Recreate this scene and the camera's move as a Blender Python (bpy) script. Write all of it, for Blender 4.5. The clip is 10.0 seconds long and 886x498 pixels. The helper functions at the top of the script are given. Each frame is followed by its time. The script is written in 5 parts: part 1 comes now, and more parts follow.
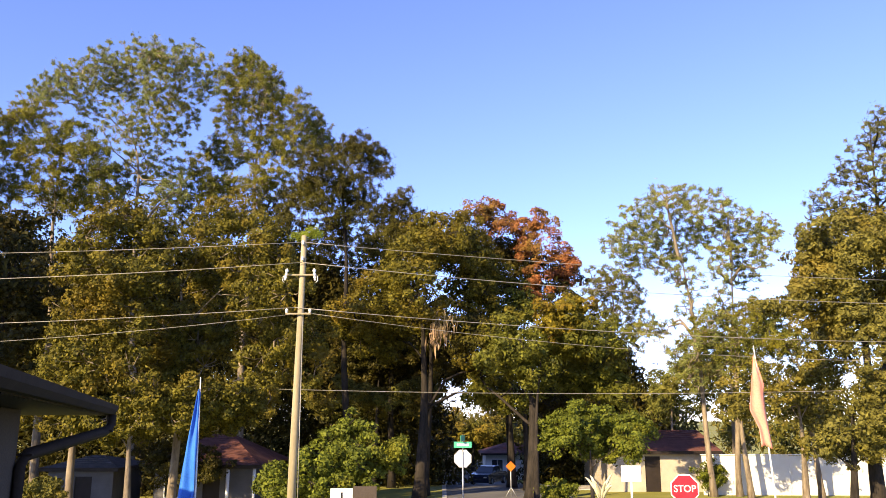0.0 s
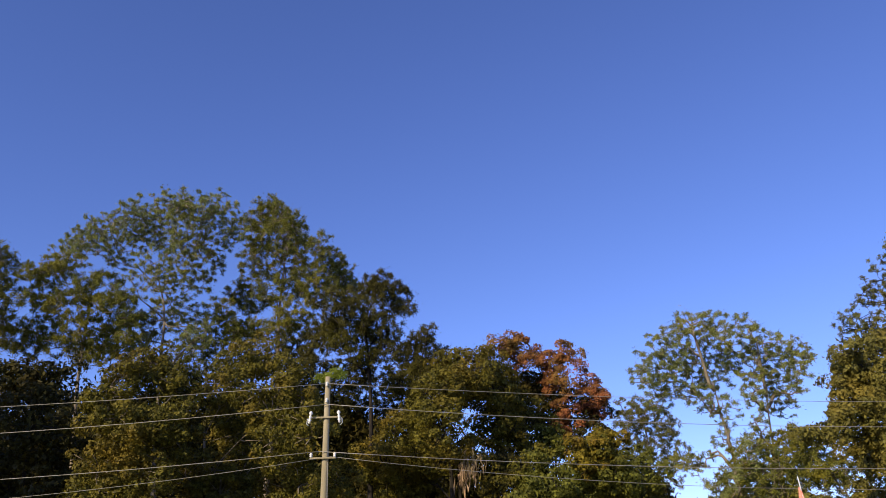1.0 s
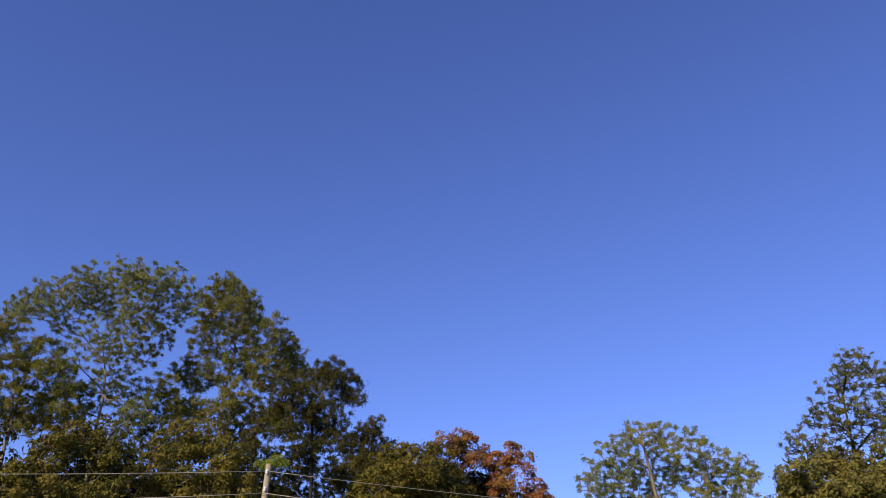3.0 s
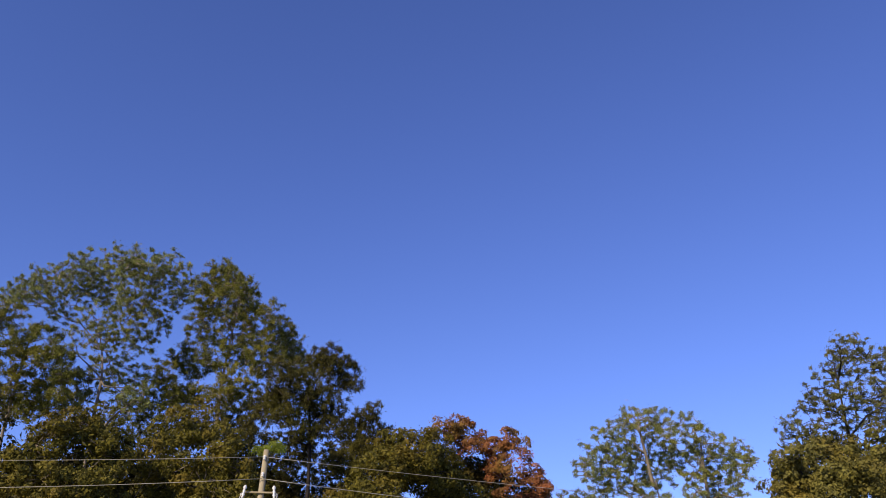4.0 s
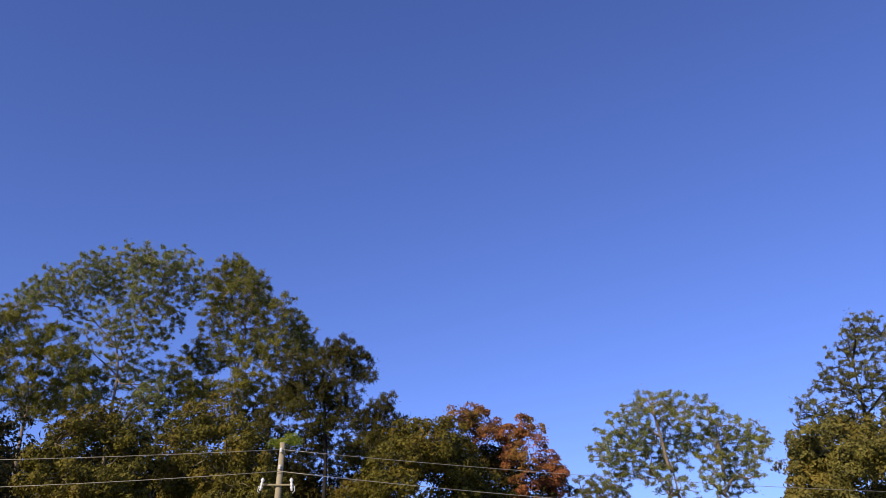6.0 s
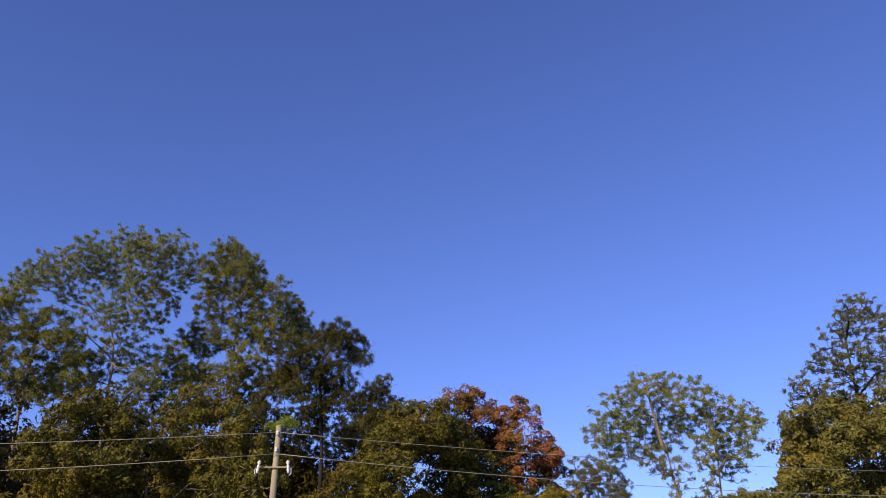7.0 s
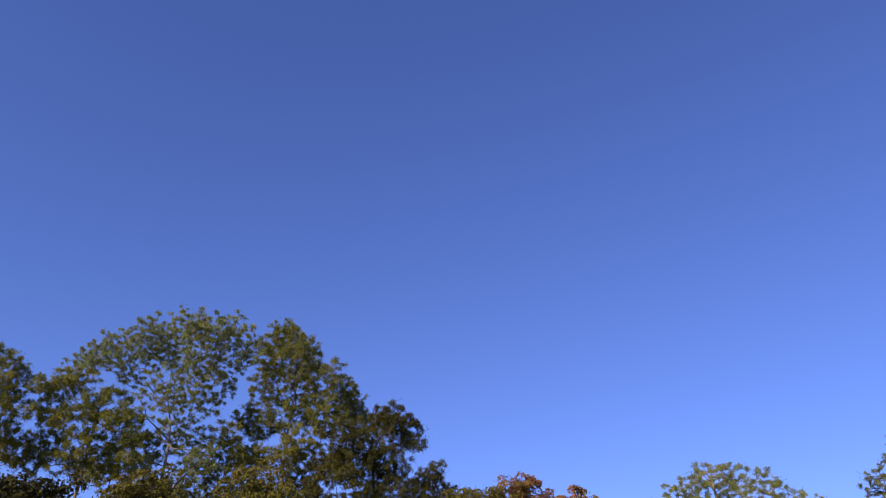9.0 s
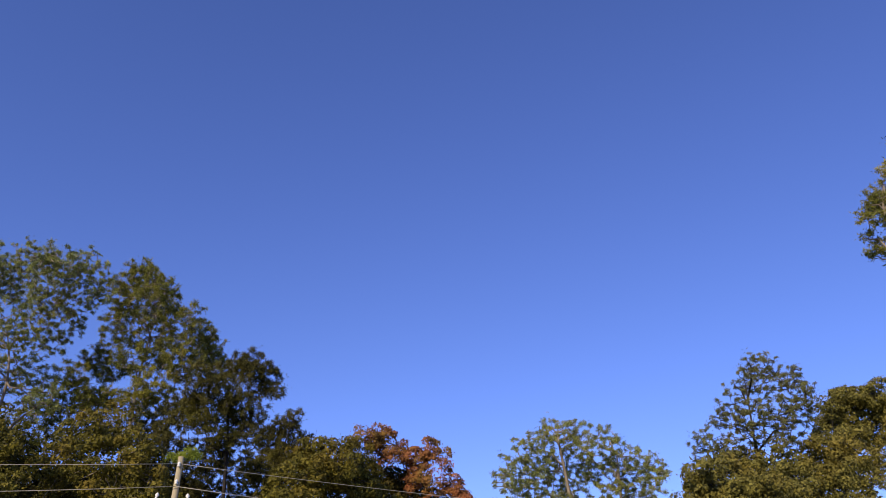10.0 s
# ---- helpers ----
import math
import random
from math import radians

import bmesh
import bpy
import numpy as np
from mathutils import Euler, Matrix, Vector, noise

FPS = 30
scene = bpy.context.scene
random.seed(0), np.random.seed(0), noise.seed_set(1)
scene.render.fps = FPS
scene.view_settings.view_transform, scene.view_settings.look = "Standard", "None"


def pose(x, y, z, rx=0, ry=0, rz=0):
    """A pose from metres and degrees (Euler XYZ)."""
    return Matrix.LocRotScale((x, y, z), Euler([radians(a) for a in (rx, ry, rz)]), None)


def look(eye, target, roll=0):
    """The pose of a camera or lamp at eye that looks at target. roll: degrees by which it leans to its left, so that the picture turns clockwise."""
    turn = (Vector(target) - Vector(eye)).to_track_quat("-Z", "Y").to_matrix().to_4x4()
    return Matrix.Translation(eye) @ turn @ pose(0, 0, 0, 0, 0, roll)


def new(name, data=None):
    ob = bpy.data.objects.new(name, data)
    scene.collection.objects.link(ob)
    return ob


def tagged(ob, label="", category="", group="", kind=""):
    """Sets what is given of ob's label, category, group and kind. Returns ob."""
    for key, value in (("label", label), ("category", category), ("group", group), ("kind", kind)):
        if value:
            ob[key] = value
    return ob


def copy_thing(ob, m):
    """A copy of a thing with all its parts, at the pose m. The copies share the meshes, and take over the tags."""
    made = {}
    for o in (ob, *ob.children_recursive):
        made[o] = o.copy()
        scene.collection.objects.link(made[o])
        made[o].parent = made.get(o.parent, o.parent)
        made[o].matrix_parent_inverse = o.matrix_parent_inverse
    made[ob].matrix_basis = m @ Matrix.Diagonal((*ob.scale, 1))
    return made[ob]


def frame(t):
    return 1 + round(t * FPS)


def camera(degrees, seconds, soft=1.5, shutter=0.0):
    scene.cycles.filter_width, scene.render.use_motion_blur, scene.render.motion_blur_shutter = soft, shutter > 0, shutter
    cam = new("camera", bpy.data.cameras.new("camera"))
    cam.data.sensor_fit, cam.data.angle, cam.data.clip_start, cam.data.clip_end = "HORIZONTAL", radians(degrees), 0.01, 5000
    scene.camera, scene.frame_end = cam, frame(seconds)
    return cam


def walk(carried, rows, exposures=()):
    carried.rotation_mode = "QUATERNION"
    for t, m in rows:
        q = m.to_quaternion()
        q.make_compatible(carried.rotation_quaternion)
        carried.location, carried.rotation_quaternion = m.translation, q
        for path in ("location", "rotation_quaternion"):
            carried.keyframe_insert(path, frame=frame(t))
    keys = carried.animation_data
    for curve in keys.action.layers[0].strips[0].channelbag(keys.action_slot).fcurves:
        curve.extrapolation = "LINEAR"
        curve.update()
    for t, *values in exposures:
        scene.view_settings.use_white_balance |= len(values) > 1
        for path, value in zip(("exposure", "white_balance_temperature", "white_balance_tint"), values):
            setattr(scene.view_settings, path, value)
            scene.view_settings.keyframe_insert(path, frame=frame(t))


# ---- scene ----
cam = camera(58.3, 10.0, soft=0.9)
EYE = (0.0, 0.0, 4.2)


def aim(yaw, pitch, roll):
    """Pose from the turn to the right, the tilt upwards and the lean, in degrees."""
    return pose(*EYE, 90 + pitch, 0, -yaw) @ pose(0, 0, 0, 0, 0, roll)


PATH = [
    (0.0, 0.0, 12.0, 0.0),
    (0.1, 0.1, 14.3, 0.0),
    (0.2, -0.1, 16.7, -0.1),
    (0.3, -0.4, 19.0, -0.2),
    (0.4, -0.6, 20.3, -0.3),
    (0.5, -0.77, 20.81, -0.32),
    (0.6, -0.45, 21.3, -1.2),
    (0.7, -0.9, 21.2, -1.6),
    (0.8, 0.0, 20.85, -1.7),
    (0.9, -0.5, 20.95, -1.65),
    (1.0, -1.55, 21.8, -1.72),
    (1.5, -2.59, 26.99, -0.47),
    (2.0, -1.73, 27.15, 0.21),
    (2.5, 1.18, 29.71, 0.15),
    (3.0, 1.76, 28.44, 1.26),
    (3.6, 2.0, 27.7, 1.15),
    (4.3, 1.94, 27.19, 0.98),
    (4.5, 1.37, 27.03, 0.88),
    (5.0, -0.06, 27.06, 0.72),
    (5.5, 0.64, 26.72, 0.81),
    (5.7, 0.81, 26.81, 0.16),
    (6.4, 1.5, 26.2, -0.2),
    (7.0, 1.63, 25.45, -0.49),
    (7.5, 0.57, 25.41, -0.68),
    (8.0, -2.54, 25.31, -0.87),
    (8.5, -3.49, 27.59, -0.09),
    (9.0, -2.93, 31.38, 1.84),
    (9.5, -1.38, 30.61, 0.97),
    (9.6, -1.0, 30.1, 1.0),
    (9.7, 0.3, 29.6, 0.9),
    (9.8, 1.5, 29.15, 0.8),
    (9.9, 3.9, 28.6, 0.7),
    (10.0, 7.86, 28.19, 0.46),
]
walk(cam, [(t, aim(y, p, r)) for t, y, p, r in PATH],
     [(0, 1.14, 8100, 7), (0.1, 0.98, 7900, 6), (0.2, 0.72, 7700, 4), (0.35, 0.42, 7550, 2), (0.5, 0.26, 7450, 0), (1.0, 0.03, 6780, 6), (1.5, -0.03, 6560, 10), (8.0, -0.03, 6560, 10), (9.0, 0.05, 6540, 10), (9.5, 0.1, 6540, 10), (10.0, 0.0, 6560, 10)])


# ---- sky and sun ----
SUN_AZ, SUN_EL = -142.0, 25.0
world = bpy.data.worlds.new("World")
scene.world = world
world.use_nodes = True
wn = world.node_tree
sky = wn.nodes.new("ShaderNodeTexSky")
sky.sky_type, sky.sun_disc = "NISHITA", False
sky.sun_elevation, sky.sun_rotation = radians(SUN_EL), radians(SUN_AZ)
sky.air_density, sky.dust_density, sky.ozone_density, sky.altitude = 0.93, 0.1, 3.0, 600.0
tint = wn.nodes.new("ShaderNodeMix")
tint.data_type, tint.blend_type = "RGBA", "MULTIPLY"
tint.inputs[0].default_value = 1.0
tint.inputs[7].default_value = (0.77, 0.80, 1.32, 1)
wn.links.new(sky.outputs[0], tint.inputs[6])
wn.links.new(tint.outputs[2], wn.nodes["Background"].inputs[0])
wn.nodes["Background"].inputs[1].default_value = 0.15
sd = bpy.data.lights.new("sun", "SUN")
sd.energy, sd.angle, sd.color = 5.0, radians(0.5), (1.0, 0.83, 0.58)
sun = new("sun", sd)
a, e = radians(SUN_AZ), radians(SUN_EL)
sun.matrix_world = look((200 * math.sin(a) * math.cos(e), 200 * math.cos(a) * math.cos(e), 200 * math.sin(e)), (0, 0, 0))


# ---- materials ----
def shader(name, rough=0.8, metal=0.0):
    m = bpy.data.materials.new(name)
    m.use_nodes = True
    b = m.node_tree.nodes["Principled BSDF"]
    b.inputs["Roughness"].default_value, b.inputs["Metallic"].default_value = rough, metal
    b.inputs["Specular IOR Level"].default_value = 0.25 if rough > 0.55 else 0.5
    return m, m.node_tree, b


def noise_node(nt, scale, detail=4.0, coords="Object", stretch=None):
    tc = nt.nodes.new("ShaderNodeTexCoord")
    n = nt.nodes.new("ShaderNodeTexNoise")
    n.inputs["Scale"].default_value, n.inputs["Detail"].default_value = scale, detail
    src = tc.outputs[coords]
    if stretch:
        mp = nt.nodes.new("ShaderNodeMapping")
        mp.inputs["Scale"].default_value = stretch
        nt.links.new(src, mp.inputs[0])
        src = mp.outputs[0]
    nt.links.new(src, n.inputs["Vector"])
    return n


def ramp(nt, src, stops):
    r = nt.nodes.new("ShaderNodeValToRGB")
    while len(r.color_ramp.elements) < len(stops):
        r.color_ramp.elements.new(0.5)
    for el, (p, c) in zip(r.color_ramp.elements, stops):
        el.position, el.color = p, (*c, 1)
    nt.links.new(src, r.inputs[0])
    return r.outputs[0]


def mix(nt, fac, c1, c2, kind="MIX"):
    m = nt.nodes.new("ShaderNodeMix")
    m.data_type, m.blend_type = "RGBA", kind
    for sock, v in ((m.inputs[0], fac), (m.inputs[6], c1), (m.inputs[7], c2)):
        if isinstance(v, (int, float)):
            sock.default_value = v
        elif isinstance(v, tuple):
            sock.default_value = (*v, 1)
        else:
            nt.links.new(v, sock)
    return m.outputs[2]


def bump(nt, b, src, strength, dist=0.02):
    bp = nt.nodes.new("ShaderNodeBump")
    bp.inputs["Strength"].default_value, bp.inputs["Distance"].default_value = strength, dist
    nt.links.new(src, bp.inputs["Height"])
    nt.links.new(bp.outputs[0], b.inputs["Normal"])


def plain(name, c1, c2, scale=3.0, rough=0.7, metal=0.0, bumps=0.2, stretch=None, fine=40.0):
    """Two colours mixed by a broad and a fine noise, with fine relief."""
    m, nt, b = shader(name, rough, metal)
    n1, n2 = noise_node(nt, scale, 5, stretch=stretch), noise_node(nt, fine, 3, stretch=stretch)
    col = ramp(nt, n1.outputs[0], [(0.35, c1), (0.68, c2)])
    col = mix(nt, 0.25, col, ramp(nt, n2.outputs[0], [(0.3, tuple(v * 0.6 for v in c1)), (0.7, tuple(min(1, v * 1.25) for v in c2))]))
    nt.links.new(col, b.inputs["Base Color"])
    if bumps:
        bump(nt, b, n2.outputs[0], bumps)
    return m


def foliage(name, dark, light, warm, warm_share=0.5, through_light=0.14):
    """Leaves: hue by island and by patches within the crown, with painted dark and light clumps."""
    m, nt, b = shader(name, 0.6)
    b.inputs["Specular IOR Level"].default_value = 0.15
    geo = nt.nodes.new("ShaderNodeNewGeometry")
    col = ramp(nt, geo.outputs["Random Per Island"], [(0.0, dark), (0.55, light), (1.0, tuple(v * 1.25 for v in light))])
    patch = noise_node(nt, 0.35, 4)
    fac = ramp(nt, patch.outputs[0], [(0.62 - 0.3 * warm_share, (0, 0, 0)), (0.82 - 0.3 * warm_share, (1, 1, 1))])
    col = mix(nt, fac, col, warm)
    # clump-sized dark and light multiplied in, standing in for shading between clumps
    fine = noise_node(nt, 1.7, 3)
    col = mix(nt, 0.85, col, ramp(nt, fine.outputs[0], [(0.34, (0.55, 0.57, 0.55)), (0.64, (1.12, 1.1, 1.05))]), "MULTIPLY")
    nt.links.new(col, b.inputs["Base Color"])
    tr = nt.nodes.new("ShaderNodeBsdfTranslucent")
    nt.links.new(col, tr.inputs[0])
    ms = nt.nodes.new("ShaderNodeMixShader")
    ms.inputs[0].default_value = through_light
    out = nt.nodes["Material Output"]
    nt.links.new(b.outputs[0], ms.inputs[1])
    nt.links.new(tr.outputs[0], ms.inputs[2])
    nt.links.new(ms.outputs[0], out.inputs[0])
    return m


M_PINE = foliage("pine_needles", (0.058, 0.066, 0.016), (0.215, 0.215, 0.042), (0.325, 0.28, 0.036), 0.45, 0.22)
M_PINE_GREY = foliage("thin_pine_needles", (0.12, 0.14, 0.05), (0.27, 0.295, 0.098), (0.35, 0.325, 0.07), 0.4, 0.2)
# shaded copy of the pine needles, neighbouring trees' shade put into the colour
M_PINE_SHADE = foliage("pine_needles_shade", (0.033, 0.033, 0.012), (0.103, 0.092, 0.022), (0.15, 0.14, 0.02), 0.35)
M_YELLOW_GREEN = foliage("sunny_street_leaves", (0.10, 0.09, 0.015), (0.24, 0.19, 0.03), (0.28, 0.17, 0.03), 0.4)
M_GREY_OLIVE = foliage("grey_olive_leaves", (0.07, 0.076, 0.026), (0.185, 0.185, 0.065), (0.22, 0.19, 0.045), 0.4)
# oak leaves for trees in shade: the shade is darkened into the colour
M_OAK_SHADE = foliage("oak_leaves_shade", (0.022, 0.021, 0.006), (0.056, 0.050, 0.010), (0.085, 0.062, 0.011), 0.4, 0.08)
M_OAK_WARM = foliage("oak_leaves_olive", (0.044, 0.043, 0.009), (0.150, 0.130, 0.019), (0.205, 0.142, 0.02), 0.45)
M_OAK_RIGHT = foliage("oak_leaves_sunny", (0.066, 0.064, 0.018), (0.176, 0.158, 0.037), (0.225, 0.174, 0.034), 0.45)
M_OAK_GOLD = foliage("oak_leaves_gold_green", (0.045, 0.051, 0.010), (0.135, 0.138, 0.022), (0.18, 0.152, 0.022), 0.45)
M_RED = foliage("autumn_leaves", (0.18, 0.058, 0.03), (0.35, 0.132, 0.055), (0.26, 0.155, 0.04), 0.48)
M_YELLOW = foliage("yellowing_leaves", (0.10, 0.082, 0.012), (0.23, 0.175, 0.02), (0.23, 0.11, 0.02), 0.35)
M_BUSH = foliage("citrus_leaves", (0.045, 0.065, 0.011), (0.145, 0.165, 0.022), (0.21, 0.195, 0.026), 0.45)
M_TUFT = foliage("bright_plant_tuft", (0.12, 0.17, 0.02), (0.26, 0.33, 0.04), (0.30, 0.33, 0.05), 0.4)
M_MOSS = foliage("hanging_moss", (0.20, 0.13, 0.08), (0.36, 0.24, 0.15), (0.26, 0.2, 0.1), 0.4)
# brighter copy of the far leaves, sunlight painted into the colour
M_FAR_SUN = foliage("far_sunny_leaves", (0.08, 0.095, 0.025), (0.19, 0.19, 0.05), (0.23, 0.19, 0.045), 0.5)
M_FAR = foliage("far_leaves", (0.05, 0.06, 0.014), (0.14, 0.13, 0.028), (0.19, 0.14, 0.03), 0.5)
M_BARK = plain("pine_bark", (0.10, 0.078, 0.06), (0.34, 0.275, 0.20), 3, 0.9, bumps=0.8, stretch=(1, 1, 0.25), fine=14)
M_BARK_DARK = plain("oak_bark", (0.014, 0.012, 0.010), (0.045, 0.036, 0.029), 4, 0.95, bumps=0.8, stretch=(1, 1, 0.3), fine=16)
M_POLE = plain("weathered_pole", (0.26, 0.215, 0.13), (0.40, 0.34, 0.22), 2, 0.85, bumps=0.3, stretch=(3, 3, 0.2), fine=30)
M_GRASS = plain("lawn", (0.16, 0.17, 0.03), (0.34, 0.31, 0.075), 0.25, 0.95, bumps=0.6, fine=18)
M_ROAD = plain("asphalt", (0.10, 0.098, 0.095), (0.17, 0.165, 0.155), 0.6, 0.9, bumps=0.3)
M_CONC = plain("concrete", (0.36, 0.34, 0.31), (0.52, 0.49, 0.44), 1.5, 0.85, bumps=0.2)
M_WALL_WHITE = plain("white_paint", (0.70, 0.68, 0.63), (0.84, 0.82, 0.78), 0.8, 0.7, bumps=0.15)
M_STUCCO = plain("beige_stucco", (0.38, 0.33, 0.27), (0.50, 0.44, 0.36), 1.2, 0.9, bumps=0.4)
# grey walls under the oaks, their shade painted in as a darker tone
M_STUCCO_GREY_SHADE = plain("grey_stucco_shade", (0.09, 0.088, 0.095), (0.13, 0.127, 0.135), 1.2, 0.9, bumps=0.4)
# tan darkened so that the near building's shade is in the colour
M_STUCCO_TAN_SHADE = plain("tan_stucco_shade", (0.055, 0.043, 0.036), (0.085, 0.067, 0.055), 1.2, 0.9, bumps=0.4)
M_SHINGLE = plain("brown_red_shingle", (0.10, 0.04, 0.035), (0.18, 0.075, 0.062), 2.5, 0.9, bumps=0.5, fine=25)
M_SHINGLE_DARK = plain("dark_shingle", (0.05, 0.045, 0.045), (0.10, 0.085, 0.08), 2.5, 0.9, bumps=0.5, fine=25)
# trim and gutter browns also darkened for the near building's shade
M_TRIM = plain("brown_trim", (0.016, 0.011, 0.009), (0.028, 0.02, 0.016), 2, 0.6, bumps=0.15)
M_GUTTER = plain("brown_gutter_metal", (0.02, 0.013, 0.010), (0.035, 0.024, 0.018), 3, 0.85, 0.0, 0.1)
M_WHITE = plain("white_enamel", (0.74, 0.74, 0.74), (0.84, 0.84, 0.83), 3, 0.5, bumps=0.05)
M_SIGN_BACK = plain("bare_aluminium", (0.66, 0.67, 0.68), (0.78, 0.79, 0.80), 4, 0.45, 0.3, 0.05)
M_STEEL = plain("galvanised_steel", (0.42, 0.43, 0.44), (0.56, 0.57, 0.58), 6, 0.5, 0.6, 0.1)
M_SIGN_RED = plain("sign_red", (0.50, 0.015, 0.03), (0.60, 0.025, 0.045), 5, 0.45, bumps=0.03)
M_SIGN_GREEN = plain("sign_green", (0.04, 0.40, 0.22), (0.07, 0.50, 0.29), 5, 0.45, bumps=0.03)
M_SIGN_ORANGE = plain("sign_orange", (0.60, 0.12, 0.004), (0.68, 0.16, 0.008), 5, 0.5, bumps=0.03)
M_FLAG_BLUE = plain("blue_nylon", (0.015, 0.12, 0.52), (0.03, 0.20, 0.68), 2.5, 0.6, bumps=0.2)
M_FLAG_ORANGE = plain("orange_nylon", (0.70, 0.25, 0.17), (0.80, 0.34, 0.255), 2.5, 0.6, bumps=0.2)
M_PORCELAIN = plain("porcelain", (0.66, 0.65, 0.62), (0.78, 0.76, 0.73), 8, 0.25, bumps=0.02)
M_WIRE = plain("weathered_aluminium_wire", (0.26, 0.24, 0.2), (0.38, 0.35, 0.30), 4, 0.5, 0.3, 0.0)
M_CAR = plain("dark_blue_car_paint", (0.02, 0.03, 0.06), (0.03, 0.045, 0.09), 2, 0.25, 0.2, 0.0)
M_RUBBER = plain("rubber", (0.02, 0.02, 0.02), (0.04, 0.04, 0.04), 6, 0.9, bumps=0.2)
M_DARK = plain("dark_interior", (0.012, 0.012, 0.014), (0.02, 0.02, 0.022), 2, 0.6, bumps=0.0)
M_AGAVE = plain("pale_yucca_leaf", (0.45, 0.42, 0.26), (0.66, 0.62, 0.46), 3, 0.6, bumps=0.2)


def glass_mat():
    m, nt, b = shader("window_glass", 0.06)
    b.inputs["Base Color"].default_value = (0.03, 0.035, 0.045, 1)
    b.inputs["Specular IOR Level"].default_value = 0.8
    return m


M_GLASS = glass_mat()


# ---- mesh helpers ----
def part(name, bm, material, parent=None, label=""):
    me = bpy.data.meshes.new(name)
    bm.to_mesh(me)
    bm.free()
    me.materials.append(material)
    ob = new(name, me)
    if parent:
        ob.parent = parent
    return tagged(ob, label)


def raw(name, verts, faces, material, parent=None, label="", smooth=False):
    me = bpy.data.meshes.new(name)
    me.from_pydata([tuple(v) for v in verts], [], faces)
    me.materials.append(material)
    if smooth:
        me.polygons.foreach_set("use_smooth", [True] * len(me.polygons))
    ob = new(name, me)
    if parent:
        ob.parent = parent
    return tagged(ob, label)


def thing(name, x, y, z, label, category, group="", rz=0.0, kind=""):
    ob = new(name)
    ob.matrix_world = pose(x, y, z, 0, 0, rz)
    ob.empty_display_size = 0.1
    return tagged(ob, label, category, group, kind)


def box(bm, x0, y0, z0, x1, y1, z1, bevel=0.0):
    g = bmesh.ops.create_cube(bm, size=1)
    bmesh.ops.scale(bm, vec=(x1 - x0, y1 - y0, z1 - z0), verts=g["verts"])
    bmesh.ops.translate(bm, vec=((x0 + x1) / 2, (y0 + y1) / 2, (z0 + z1) / 2), verts=g["verts"])
    if bevel:
        edges = list({ed for v in g["verts"] for ed in v.link_edges})
        bmesh.ops.bevel(bm, geom=edges, offset=bevel, segments=2, affect="EDGES")
    return bm


def boxes(*args, bevel=0.0):
    bm = bmesh.new()
    for b in args:
        box(bm, *b, bevel=bevel)
    return bm


def tube(verts, faces, pts, radii, n=7):
    """Adds a tapered tube along pts to the lists."""
    rows = []
    for i, p in enumerate(pts):
        d = (pts[min(i + 1, len(pts) - 1)] - pts[max(i - 1, 0)])
        d = d / (np.linalg.norm(d) + 1e-9)
        u = np.cross(d, (0.31, 0.95, 0.05))
        u = u / (np.linalg.norm(u) + 1e-9)
        w = np.cross(d, u)
        start = len(verts)
        for k in range(n):
            t = 2 * math.pi * k / n
            verts.append(p + radii[i] * (math.cos(t) * u + math.sin(t) * w))
        rows.append(start)
    for s, t in zip(rows, rows[1:]):
        for k in range(n):
            faces.append((s + k, s + (k + 1) % n, t + (k + 1) % n, t + k))
    faces.append(tuple(rows[-1] + k for k in range(n)))
    faces.append(tuple(rows[0] + n - 1 - k for k in range(n)))


def pipe(name, pts, radius, material, parent=None, n=8, label=""):
    v, f = [], []
    r = radius if isinstance(radius, (list, tuple)) else [radius] * len(pts)
    tube(v, f, [np.array(p, float) for p in pts], r, n)
    return raw(name, v, f, material, parent, label, smooth=True)


# ---- the lie of the land ----
def smooth(a, b, v):
    t = min(max((v - a) / (b - a), 0.0), 1.0)
    return t * t * (3 - 2 * t)


def land(x, y):
    """Height of the ground: a knoll under the viewer, flat by the street, falling away behind."""
    return 2.5 * (1 - smooth(9, 27, y)) - 2.0 * smooth(47, 85, y) - 0.8 * smooth(4, 9, -x) * smooth(28, 40, y) * (1 - smooth(47, 85, y))


# ---- trees ----
def unit(v):
    return v / (np.linalg.norm(v, axis=1)[:, None] + 1e-9)


def blades(rng, centres, per, length, width, lift=0.3):
    """Brushes of needles round each centre: short blades that point outwards all through a small round volume."""
    n = len(centres) * per
    d = unit(rng.normal(size=(n, 3)) + (0, 0, lift))
    big = np.repeat(rng.uniform(0.7, 1.25, len(centres)), per)[:, None] * length
    foot = np.repeat(centres, per, 0) + d * big * rng.uniform(0.05, 0.7, (n, 1)) * (1, 1, 0.85)
    way = unit(d + rng.normal(size=(n, 3)) * 0.8)
    s = unit(np.cross(way, rng.normal(size=(n, 3)))) * width * 0.5
    tip = foot + way * np.minimum(big, 0.3) * rng.uniform(0.4, 0.6, (n, 1))
    return np.stack([foot - s, tip, foot + s], 1)


def leaves(rng, centres, per, spread, size, hang=0.25):
    """Sprays of leaves: small pointed quads round each centre."""
    n = len(centres) * per
    c = np.repeat(centres, per, 0) + rng.normal(size=(n, 3)) * spread * (1, 1, 0.75)
    d = unit(rng.normal(size=(n, 3)) + (0, 0, -hang))
    s = unit(np.cross(d, rng.normal(size=(n, 3))))
    ln = (size * rng.uniform(0.6, 1.4, n))[:, None]
    return np.stack([c - d * ln * 0.5, c - s * ln * 0.32, c + d * ln * 0.5, c + s * ln * 0.32], 1)


